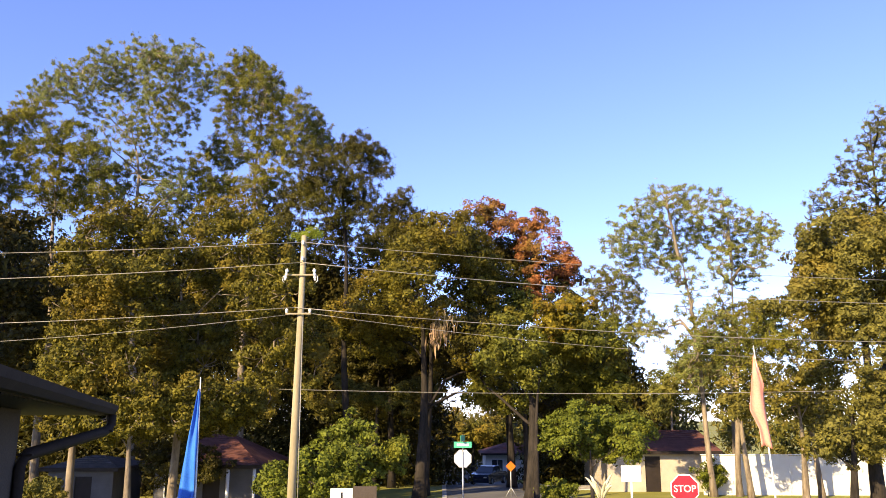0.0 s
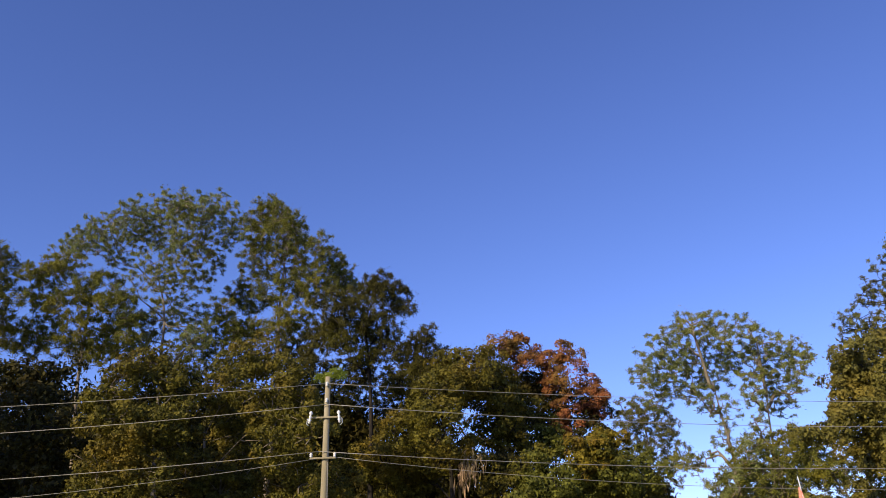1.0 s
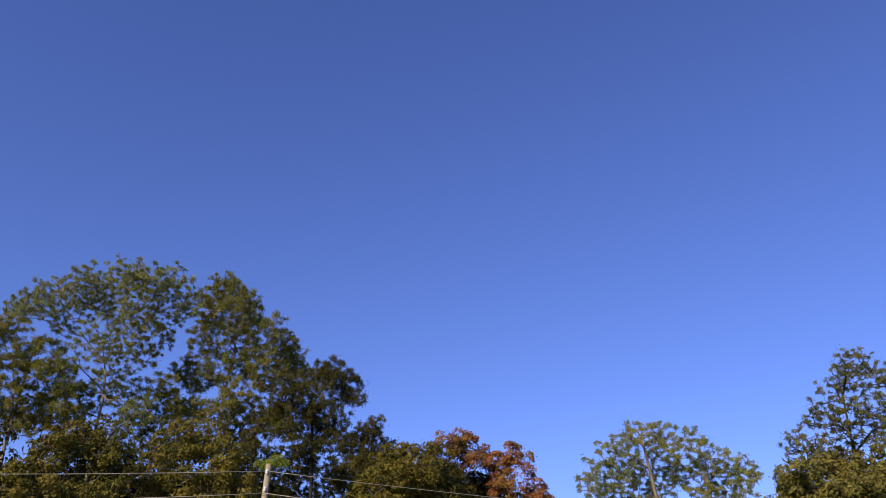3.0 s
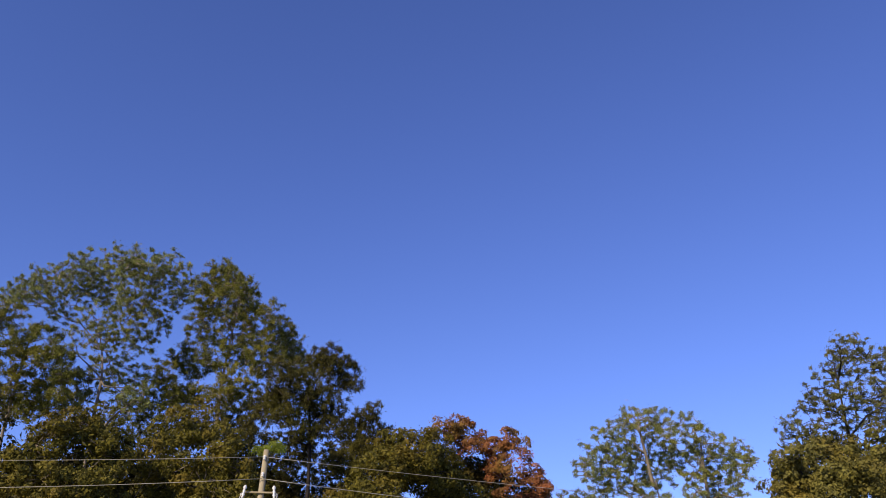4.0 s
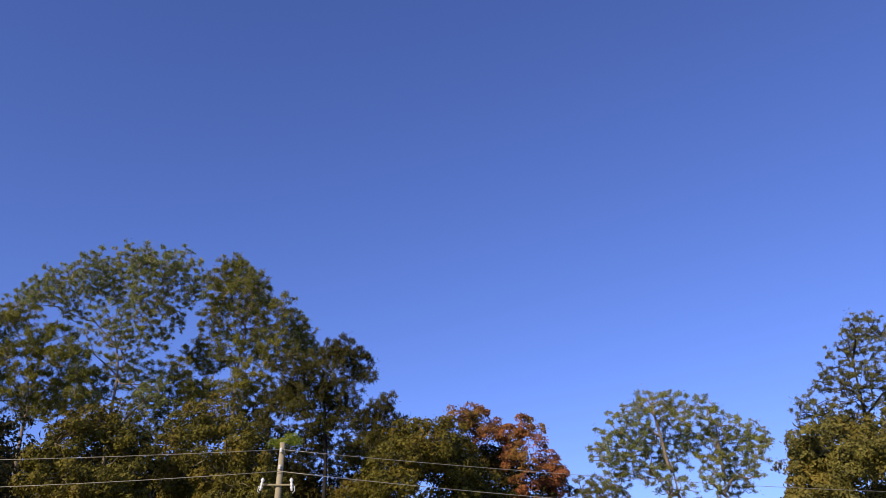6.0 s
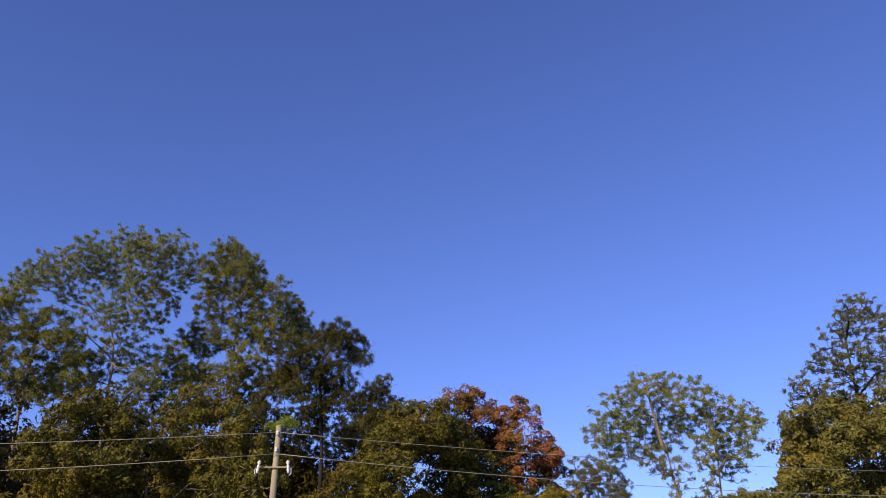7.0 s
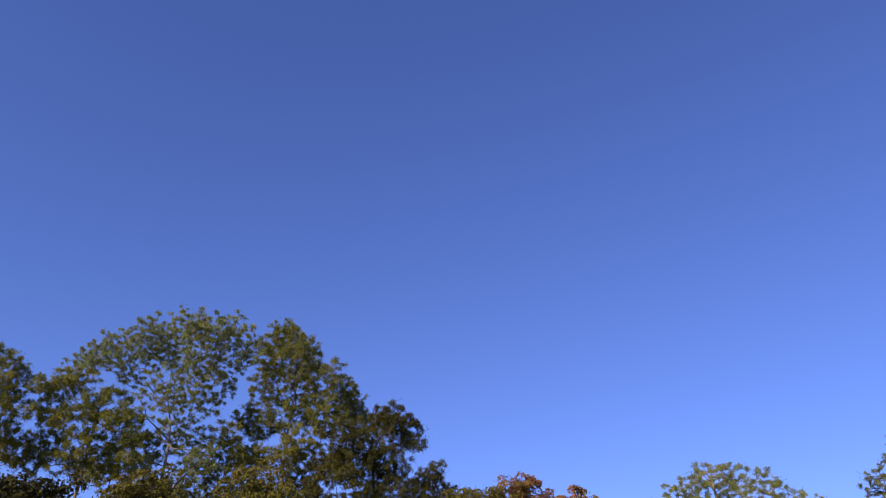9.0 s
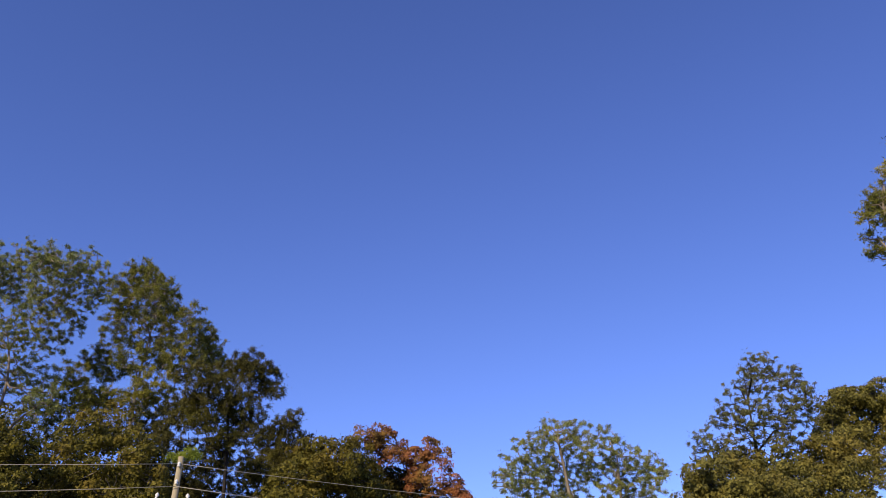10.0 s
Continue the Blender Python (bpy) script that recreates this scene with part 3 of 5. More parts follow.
tree("hardwood_tree", "thin grey-green tree, half bare", (12.38, 62.0), [
    (-0.3, -1.1, 14.5, 1.1), (1.1, -1.0, 14.3, 1.1), (2.8, 1.1, 13.9, 0.9), (0.6, 0.1, 12.9, 1.3),
    (1.9, -0.7, 12.6, 1.1), (-0.6, -0.5, 13.3, 0.9), (1.4, 0.1, 11.1, 1.3), (-0.3, -0.5, 11.0, 1.3),
    (2.1, 0.7, 9.4, 1.1),
    (0.2, 0, 14.7, 1.0), (1.5, 0, 14.5, 1.0), (2.5, 0, 12.7, 0.9), (3.6, 0, 11.0, 0.8), (4.6, -1, 10.6, 0.6), (0.5, 0, 12.7, 1.0),
], "pine", M_GREY_OLIVE, M_BARK, 28, girth=0.2, fork=0.35, size=0.95, puff=1.2, gap=0.62)
tree("pine_tree", "tall slender pine with an airy crown", (14.75, 45.0), [
    (-2.2, 0.2, 17.0, 0.8), (-1.6, -1.7, 16.6, 0.8), (-3.6, -1.0, 15.7, 0.7), (-4.4, -0.3, 14.9, 0.7),
    (-5.4, -2.1, 13.5, 0.6), (-2.7, -0.0, 15.1, 1.0), (-0.2, 2.0, 16.2, 1.1), (-3.8, -0.3, 13.7, 0.9),
    (-1.7, 1.5, 14.1, 1.1), (0.0, 2.0, 14.6, 1.0), (-0.5, -2.1, 16.1, 0.7), (0.1, -2.2, 16.4, 0.5),
    (-1.8, -0.3, 12.6, 0.8), (-3.7, 2.0, 12.8, 0.6), (-0.5, -0.2, 12.1, 0.6), (1.1, 1.3, 15.6, 0.7),
    (-0.6, 0.8, 10.4, 0.5), (-2.1, -2.0, 7.5, 0.7), (-0.2, -0.2, 8.6, 0.6), (0.6, 0.6, 7.8, 0.6),
    (-1.3, -1.5, 6.4, 0.7), (-0.2, -1.6, 9.2, 0.5), (-4.1, 0.7, 9.2, 0.4), (-3.6, -0.9, 9.2, 0.4),
    (-2.3, 0.8, 9.2, 0.4),
], "pine", M_PINE_GREY, M_BARK, 16, girth=0.18, fork=0.5, leader=0.8, size=0.85, puff=1.3, gap=0.58, tuft=0.92, drop=0.2, lean=(0.5, 0))
tree("pine_tree", "slender pine with a lopsided crown", (16.29, 45.2), [
    (0.1, 0.2, 16.5, 0.7), (0.5, -0.9, 15.5, 0.8), (2.5, 1.4, 15.7, 0.8), (3.5, 1.3, 15.5, 0.5),
    (0.0, -0.1, 14.5, 1.0), (1.5, 0.5, 14.3, 1.0), (2.1, -0.9, 14.0, 0.7), (2.8, -0.8, 14.5, 0.4),
    (-0.6, -0.6, 13.4, 0.6), (1.2, 0.6, 13.1, 0.9), (1.7, -0.9, 12.7, 0.5), (1.7, 1.4, 12.3, 0.6),
    (-0.6, -1.3, 12.3, 0.5), (-0.6, -0.9, 10.4, 0.7), (-1.2, -1.3, 9.4, 0.8), (0.9, 0.8, 9.0, 0.6),
    (-0.3, -0.4, 7.8, 0.7), (0.9, -0.1, 7.3, 0.7), (-1.0, -0.5, 6.8, 0.6), (1.8, 0.4, 8.3, 0.6),
], "pine", M_PINE_GREY, M_BARK, 17, girth=0.17, fork=0.5, leader=0.8, size=0.85, puff=1.3, gap=0.58, tuft=0.92, drop=0.2, lean=(-0.2, 0))
tree("live_oak", "large sunlit oak with a ragged upper outline", (20.06, 38.0), [
    (-3.3, -3.0, 12.6, 0.7), (0.6, 2.6, 14.1, 0.9), (2.3, 3.1, 14.7, 1.0), (-2.6, -0.9, 12.1, 0.5),
    (-2.0, -1.8, 11.6, 0.9), (-1.1, -2.5, 11.5, 1.0), (-0.1, -3.4, 12.1, 1.1), (-3.2, -2.3, 10.2, 0.8),
    (-2.0, -2.4, 10.0, 1.0), (2.4, 2.9, 10.5, 1.3), (-4.4, -2.5, 9.2, 0.6), (-5.7, -2.5, 9.0, 0.6),
    (-0.6, 3.5, 9.4, 1.2), (1.3, 3.4, 8.8, 1.2), (-0.4, -3.2, 8.1, 1.1), (2.6, -1.4, 10.9, 1.5),
    (6.6, 4.0, 14.7, 1.5), (2.6, -0.9, 8.3, 1.3), (6.5, 1.0, 12.2, 1.7), (7.8, 1.6, 15.3, 1.5),
    (-0.7, 1.2, 7.7, 0.9), (-1.9, -3.6, 6.8, 0.8), (-1.8, 1.8, 11.5, 0.7),
], "oak", M_OAK_RIGHT, M_BARK_DARK, 29, girth=0.36, fork=0.35, fill=1.25)
tree("hardwood_tree", "thin tall tree with sparse twiggy top", (22.52, 41.0), [
    (3.1, 2.0, 21.6, 0.5), (0.4, -1.5, 19.5, 0.6), (1.3, -1.9, 19.3, 0.6), (-0.7, -1.9, 19.0, 0.2),
    (1.4, 1.3, 19.4, 0.8), (3.0, 1.8, 19.5, 0.9), (4.6, 2.4, 20.3, 0.7), (-0.1, 0.9, 19.2, 0.2),
    (4.4, 0.7, 20.3, 0.4), (5.0, 0.9, 19.4, 0.6), (3.5, -0.1, 18.5, 0.9), (-0.1, 0.2, 17.9, 0.7),
    (-0.0, -1.8, 16.9, 0.9), (1.0, -2.3, 16.6, 1.0), (5.0, 1.8, 17.9, 1.0), (-1.1, 1.5, 17.1, 0.3),
    (0.1, 2.3, 17.4, 0.6), (-2.6, 1.2, 15.8, 0.2), (-2.0, 0.4, 15.8, 0.6), (-2.2, -1.7, 14.8, 0.8),
    (-1.9, 1.8, 15.2, 0.4), (0.4, 0.1, 15.9, 1.0), (3.2, 1.8, 16.1, 1.1),
], "pine", M_GREY_OLIVE, M_BARK_DARK, 18, girth=0.2, fork=0.45, fill=1.25, size=0.8, puff=1.08, gap=0.52, tuft=0.85)
tree("live_oak", "round-crowned oak beyond the sunlit one", (29.31, 44.0), [
    (1.2, 0.1, 19.3, 0.9), (2.9, 0.6, 19.9, 0.9), (3.3, -1.1, 19.6, 1.0), (2.2, 2.5, 19.1, 0.8),
    (2.1, 1.3, 18.2, 1.4), (4.0, 1.5, 18.4, 1.7), (4.9, -0.2, 19.2, 1.6), (1.3, 1.9, 16.4, 1.5),
    (5.6, 1.3, 16.6, 2.0), (2.4, 0.5, 14.4, 1.9), (4.7, -2.3, 17.5, 1.6),
], "oak", M_OAK_RIGHT, M_BARK_DARK, 30, girth=0.35, fork=0.3, fill=1.2)
tree("pine_tree", "tall pine reaching high over the corner", (22.55, 27.0), [
    (0.4, 0.2, 24.1, 0.2), (1.5, 0.8, 24.6, 0.6), (-0.8, -0.6, 22.3, 0.3), (1.4, 1.1, 23.6, 0.6),
    (0.4, 1.1, 21.5, 0.2), (1.4, 1.3, 22.3, 0.6), (1.8, 0.4, 23.5, 1.1), (2.2, -0.5, 25.1, 1.2),
    (2.3, 0.9, 21.6, 1.0), (1.8, -1.1, 22.9, 1.5), (3.9, 0.1, 27.3, 1.3),
], "pine", M_PINE, M_BARK, 19, girth=0.25, fork=0.45, size=0.85, gap=0.36, tuft=1.1, drop=0.9)
tree("pine_tree", "tall dark pine at the end of the grove", (-26.39, 44.0), [
    (-3.2, 0.3, 23.3, 0.8), (-1.8, 0.1, 22.7, 0.8), (-3.7, -0.3, 22.5, 0.9), (-1.6, 1.0, 22.0, 0.7),
    (-2.2, -0.3, 21.4, 1.1), (-2.9, -1.4, 20.5, 1.1), (-1.5, 0.5, 20.5, 0.9), (-1.4, -1.7, 19.2, 1.1),
    (-5.6, 1.9, 19.9, 1.4), (-1.7, 0.8, 18.9, 1.0), (-1.6, -1.7, 17.4, 1.1), (0.7, -1.2, 19.2, 0.6),
    (-1.5, 1.8, 17.8, 1.2),
], "pine", M_PINE, M_BARK, 40, girth=0.26, fork=0.4, fill=1.0, size=0.85, puff=1.04, links=1, gap=0.39, tuft=1.2)
tree("pine_tree", "young slanting pine before the white wall", (16.39, 44.0), [
    (1.1, 0.8, 9.8, 0.7), (1.6, 0.7, 9.2, 0.6), (-0.3, -0.9, 8.4, 0.6), (1.7, -0.5, 8.4, 0.6),
    (0.7, -0.5, 7.8, 0.6),
    (-2.1, 0, 9.3, 0.6), (-0.7, 1, 9.9, 0.7), (-0.1, 0, 8.9, 0.7), (0.6, -1, 10.0, 0.6), (-1.5, 0, 7.9, 0.7), (-2.6, 1, 8.2, 0.6), (-3.5, 0, 6.8, 0.7), (-0.4, 0, 7.2, 0.7), (2.2, 1, 9.4, 0.6),
], "pine", M_PINE, M_BARK, 41, girth=0.17, fork=0.5, fill=0.9, lean=(-0.5,0))
tree("pine_tree", "young leaning pine before the white wall", (20.24, 44.0), [
    (-0.7, 0.7, 8.5, 0.8), (0.3, 0.9, 7.9, 0.8), (-2.0, -0.7, 7.8, 0.6), (0.4, -0.4, 8.7, 0.7),
], "pine", M_PINE, M_BARK, 42, girth=0.17, fork=0.5, fill=0.9, lean=(-0.6,0))
tree("oak_tree", "bushy oak in front of the white wall", (18.50, 42.0), [
    (0.6, 0.5, 7.1, 0.9), (0.9, -1.3, 6.7, 1.0), (-1.4, -2.3, 5.8, 0.8), (0.5, -0.7, 5.6, 1.0),
    (1.8, -1.3, 7.0, 0.9), (-0.1, 1.5, 4.5, 0.7), (-2.8, -2.0, 6.4, 0.8), (-3.8, -1.3, 5.6, 0.8),
    (-2.9, -1.9, 4.7, 0.7), (-4.4, -1.9, 4.5, 0.6), (1.4, 0.9, 4.2, 0.8),
], "oak", M_OAK_RIGHT, M_BARK, 31, girth=0.2, fork=0.4, fill=0.8)
tree("oak_tree", "low dense oak with a short dark trunk", (17.81, 36.0), [
    (-0.7, -1.4, 3.5, 0.8), (0.7, -0.7, 4.0, 0.8), (0.0, 1.6, 3.2, 0.8), (1.4, -0.1, 3.0, 0.8),
    (0.1, 0.4, 2.6, 0.7), (-1.9, -1.3, 3.0, 0.5), (0.8, -0.3, 5.2, 0.8), (1.4, -1.8, 4.2, 1.0),
    (3.5, 1.3, 5.5, 1.1), (1.2, -1.1, 6.1, 0.8),
], "oak", M_OAK_RIGHT, M_BARK_DARK, 32, girth=0.22, fork=0.35)
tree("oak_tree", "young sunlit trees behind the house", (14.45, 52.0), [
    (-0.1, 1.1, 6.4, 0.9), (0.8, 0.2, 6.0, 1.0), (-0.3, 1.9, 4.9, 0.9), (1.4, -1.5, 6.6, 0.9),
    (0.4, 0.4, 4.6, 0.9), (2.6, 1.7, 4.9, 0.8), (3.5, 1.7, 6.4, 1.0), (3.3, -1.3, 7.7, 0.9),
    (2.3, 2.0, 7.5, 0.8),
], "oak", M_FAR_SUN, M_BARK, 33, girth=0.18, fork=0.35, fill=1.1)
tree("citrus_tree", "low rounded citrus tree with glossy leaves", (5.58, 31.0), [
    (-0.4, 1.3, 4.1, 0.7), (0.4, 1.4, 4.2, 0.6), (-1.1, 1.2, 3.8, 0.6), (1.0, 0.4, 4.0, 0.6),
    (1.8, 0.8, 3.9, 0.6), (-1.0, -0.5, 3.2, 0.6), (0.0, 0.7, 3.3, 0.7), (1.3, 1.5, 3.2, 0.8),
    (1.6, -0.9, 3.3, 0.5), (-1.4, 1.3, 3.0, 0.4), (0.7, 1.0, 2.8, 0.5), (1.4, -0.8, 2.9, 0.4),
    (-0.6, -0.8, 4.6, 0.3), (2.5, 1.4, 3.5, 0.4),
], "oak", M_BUSH, M_BARK_DARK, 34, girth=0.12, fork=0.35, size=0.75, fill=2.0)
tree("citrus_tree", "leafy shrub-like tree beside the utility pole", (-3.53, 30.0), [
    (-0.7, 1.6, 3.4, 0.7), (0.2, 1.2, 4.0, 0.6), (-0.9, -1.4, 3.0, 0.7), (0.6, -0.8, 3.2, 0.6),
    (1.6, 0.4, 3.2, 0.5), (2.0, -0.1, 3.0, 0.4), (-0.2, -0.4, 2.4, 0.8), (-1.0, -2.0, 2.1, 0.7),
    (0.7, 0.3, 2.4, 0.7), (1.7, 1.6, 2.4, 0.4), (-2.6, 1.4, 1.9, 0.7), (-2.7, -0.9, 1.7, 0.6),
    (-1.3, 1.6, 1.2, 0.6), (0.6, -1.9, 1.8, 0.6), (-2.8, 0.5, 2.1, 0.4),
], "oak", M_BUSH, M_BARK_DARK, 35, girth=0.12, fork=0.3, size=0.75, fill=2.0)
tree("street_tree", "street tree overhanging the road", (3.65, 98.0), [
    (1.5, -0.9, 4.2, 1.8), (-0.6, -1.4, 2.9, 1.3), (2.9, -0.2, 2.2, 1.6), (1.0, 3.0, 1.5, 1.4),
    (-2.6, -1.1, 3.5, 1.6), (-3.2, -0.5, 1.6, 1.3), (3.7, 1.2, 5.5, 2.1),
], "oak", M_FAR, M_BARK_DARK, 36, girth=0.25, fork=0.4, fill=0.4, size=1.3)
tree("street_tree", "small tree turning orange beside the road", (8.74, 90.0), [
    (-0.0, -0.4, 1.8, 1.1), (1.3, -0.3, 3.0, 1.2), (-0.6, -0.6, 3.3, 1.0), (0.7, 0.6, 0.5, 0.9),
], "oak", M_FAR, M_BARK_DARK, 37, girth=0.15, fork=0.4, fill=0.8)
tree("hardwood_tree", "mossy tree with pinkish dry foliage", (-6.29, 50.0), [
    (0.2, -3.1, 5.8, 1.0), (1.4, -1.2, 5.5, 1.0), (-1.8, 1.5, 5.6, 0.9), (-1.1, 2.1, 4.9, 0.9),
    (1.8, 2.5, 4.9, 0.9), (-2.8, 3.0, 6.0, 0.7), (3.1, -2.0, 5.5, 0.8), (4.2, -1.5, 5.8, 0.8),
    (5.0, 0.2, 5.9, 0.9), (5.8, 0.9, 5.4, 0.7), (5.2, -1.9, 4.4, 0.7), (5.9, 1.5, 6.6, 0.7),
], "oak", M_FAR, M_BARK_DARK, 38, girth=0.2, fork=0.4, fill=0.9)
tree("pine_tree", "shorter pine filling the grove behind the oaks", (-20.49, 56.0), [
    (-5.1, -3.1, 19.3, 1.0), (-3.3, -2.5, 19.2, 1.0), (-0.9, -4.2, 19.0, 0.8), (1.6, -0.7, 19.9, 1.0),
    (2.9, 0.1, 20.6, 1.0), (4.7, -1.7, 19.5, 1.0), (-7.0, -1.3, 18.9, 1.0), (-0.3, 0.2, 19.4, 1.0),
    (-4.4, -2.5, 18.0, 1.1), (2.7, -1.4, 18.5, 1.1), (0.5, 0.4, 18.1, 1.1), (1.2, -0.3, 16.7, 1.0),
    (-0.6, 2.6, 16.5, 1.0), (-2.9, 2.7, 18.9, 1.0),
], "pine", M_PINE, M_BARK_DARK, 46, girth=0.22, fork=0.5, fill=1.2, size=0.9, gap=0.5, tuft=1.1)
tree("pine_tree", "shorter shade-dark pine filling the grove behind the oaks", (-7.58, 57.0), [
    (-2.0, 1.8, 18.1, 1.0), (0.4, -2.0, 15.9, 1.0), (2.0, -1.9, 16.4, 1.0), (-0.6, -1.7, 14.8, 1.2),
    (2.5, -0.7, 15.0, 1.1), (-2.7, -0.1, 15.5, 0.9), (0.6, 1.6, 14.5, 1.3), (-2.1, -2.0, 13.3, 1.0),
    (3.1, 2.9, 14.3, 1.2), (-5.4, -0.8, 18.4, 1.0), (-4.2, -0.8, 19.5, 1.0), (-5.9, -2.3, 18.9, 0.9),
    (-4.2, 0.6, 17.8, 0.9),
], "pine", M_PINE_SHADE, M_BARK_DARK, 47, girth=0.22, fork=0.5, fill=1.1, size=0.9, gap=0.5, tuft=1.1)
tree("shrub", "low sunlit shrub on the verge", (5.76, 42.0), [
    (-0.7, -0.2, 0.6, 0.4), (0.1, 0.5, 0.7, 0.5), (0.8, 0.3, 0.6, 0.4), (-0.4, -0.6, 0.3, 0.4),
    (0.5, 0.5, 0.2, 0.4),
], "oak", M_BUSH, M_BARK_DARK, 51, girth=0.03, fork=0.2, fill=1.6, size=0.7)
tree("shrub", "pale leafy shrub before the house wall", (14.41, 45.3), [
    (-0.3, -0.2, 1.3, 0.4), (0.5, 0.5, 1.6, 0.4), (1.0, 0.5, 1.1, 0.4), (0.2, 0.5, 0.7, 0.4),
    (0.6, 0.0, 0.6, 0.4),
], "oak", M_BUSH, M_BARK_DARK, 52, girth=0.03, fork=0.2, fill=1.6, size=0.7)
tree("shrub", "pale leafy shrub under the oaks", (-15.87, 33.0), [
    (-0.6, 0.2, 1.5, 0.4), (-0.1, 0.3, 1.6, 0.4), (-0.6, -0.2, 1.1, 0.4), (-0.2, 0.3, 1.0, 0.4),
    (0.3, 0.3, 1.2, 0.3),
], "oak", M_FAR, M_BARK_DARK, 53, girth=0.03, fork=0.2, fill=1.6, size=0.7)
# added to fill the near-black space before the house, leaves painted shade-dark
tree("shrub", "tall shade-dark evergreen shrub added before the shaded house", (-13.6, 42.5), [
    (-1.7, 0, 2.6, 0.8), (-0.1, -0.5, 2.5, 0.8), (1.0, 0, 2.3, 0.8), (2.0, 0, 1.6, 0.7), (-0.9, 0, 1.3, 0.8), (0.7, 0, 1.1, 0.8),
], "oak", M_OAK_SHADE, M_BARK_DARK, 54, girth=0.06, fork=0.2, size=0.85)
tree("street_tree", "sunlit tree overhanging the far end of the street", (-0.92, 95.0), [
    (0.3, 2.2, 4.2, 1.4), (2.0, 1.5, 4.5, 1.2), (1.3, 1.9, 2.5, 1.2), (-0.0, 1.4, 1.6, 1.2),
    (4.3, 1.3, 2.2, 0.9), (3.0, 1.2, 1.9, 0.9), (5.9, -1.1, 3.2, 1.2), (7.7, 2.3, 2.5, 1.1),
    (6.6, 1.2, 1.6, 0.9),
], "oak", M_YELLOW_GREEN, M_BARK_DARK, 55, girth=0.2, fork=0.4, fill=0.45, size=1.3)
tree("pine_tree", "sunlit bushy pine beyond the slender ones", (19.80, 56.0), [
    (-4.1, -3.2, 8.4, 0.8), (-1.6, 1.0, 9.3, 0.9), (0.1, 2.1, 10.5, 0.9), (-0.4, -3.3, 10.8, 0.9),
    (3.7, 3.6, 12.3, 1.0), (4.0, 0.8, 11.5, 1.1), (3.6, -2.7, 10.1, 1.0), (0.8, 1.3, 9.4, 1.1),
    (2.5, 0.5, 9.7, 1.1), (3.7, -0.8, 8.6, 1.1), (-1.9, -1.5, 7.6, 0.9), (0.8, -0.4, 7.5, 1.1),
    (2.1, -2.3, 7.0, 1.1), (5.4, 0.8, 7.7, 1.0), (-2.9, -1.4, 6.1, 0.9), (0.5, 2.6, 5.8, 1.1),
    (1.8, 0.3, 5.2, 1.0), (3.5, -1.1, 5.3, 1.0), (-2.7, 2.5, 7.2, 0.7), (-3.6, 2.6, 5.8, 0.8),
], "pine", M_PINE, M_BARK, 57, girth=0.2, fork=0.35, size=1.05, gap=0.66)
tree("live_oak", "shade-dark live oak leaning over the street", (4.24, 52.0), [
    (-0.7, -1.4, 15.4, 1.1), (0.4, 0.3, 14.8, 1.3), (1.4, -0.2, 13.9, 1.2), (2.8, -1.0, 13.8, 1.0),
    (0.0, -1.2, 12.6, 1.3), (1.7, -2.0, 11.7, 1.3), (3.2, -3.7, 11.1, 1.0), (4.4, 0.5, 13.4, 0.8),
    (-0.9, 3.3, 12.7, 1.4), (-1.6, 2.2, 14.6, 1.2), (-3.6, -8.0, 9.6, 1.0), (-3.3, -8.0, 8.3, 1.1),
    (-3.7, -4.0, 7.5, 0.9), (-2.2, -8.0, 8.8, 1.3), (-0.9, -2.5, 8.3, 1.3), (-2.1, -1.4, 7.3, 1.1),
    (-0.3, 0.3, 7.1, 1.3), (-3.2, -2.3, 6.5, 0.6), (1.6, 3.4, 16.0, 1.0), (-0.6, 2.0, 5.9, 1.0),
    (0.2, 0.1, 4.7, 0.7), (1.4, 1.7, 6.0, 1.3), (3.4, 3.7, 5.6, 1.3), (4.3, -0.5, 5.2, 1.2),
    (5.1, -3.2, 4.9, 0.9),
], "oak", M_OAK_SHADE, M_BARK_DARK, 58, girth=0.3, fork=0.3, fill=0.8)

tree("live_oak", "tall olive-green live oak rising beside the red maple", (-0.9, 46.0), [
    (-0.4, -1.5, 14.9, 0.9), (1.1, -2.5, 14.9, 1.0), (2.5, -0.5, 15.4, 0.9), (-0.9, -2.5, 13.7, 0.9),
    (0.1, -3.5, 13.0, 1.1), (2.3, -2.5, 13.1, 1.1), (-1.9, -2.5, 12.0, 0.9), (3.3, -1.5, 11.2, 1.0),
    (-1.1, -3.5, 10.9, 1.1), (0.6, 0.4, 13.8, 1.1), (3.2, 0.3, 13.6, 0.9),
], "oak", M_OAK_WARM, M_BARK_DARK, 61, girth=0.25, fork=0.35, size=0.9)
tree("live_oak", "broad sunlit live oak with a dense rounded crown", (21.5, 39.0), [
    (-3.5, -2.0, 12.9, 1.0), (-1.3, -1.0, 13.4, 1.1), (0.6, 0.0, 13.1, 1.1), (-4.6, -3.0, 11.3, 0.9),
    (-3.1, -3.0, 11.1, 1.1), (-1.1, -2.0, 10.7, 1.1), (-4.5, -3.0, 9.8, 1.0), (-2.7, -3.0, 9.1, 1.1),
    (-0.4, -1.0, 8.7, 1.1), (1.1, -1.0, 12.0, 1.4), (2.5, 1.0, 14.5, 1.2), (-3.4, -2.0, 8.1, 0.9),
    (3.5, 0.5, 12.4, 1.5), (1.5, 0.0, 9.8, 1.4),
], "oak", M_OAK_RIGHT, M_BARK_DARK, 62, girth=0.3, fork=0.35)
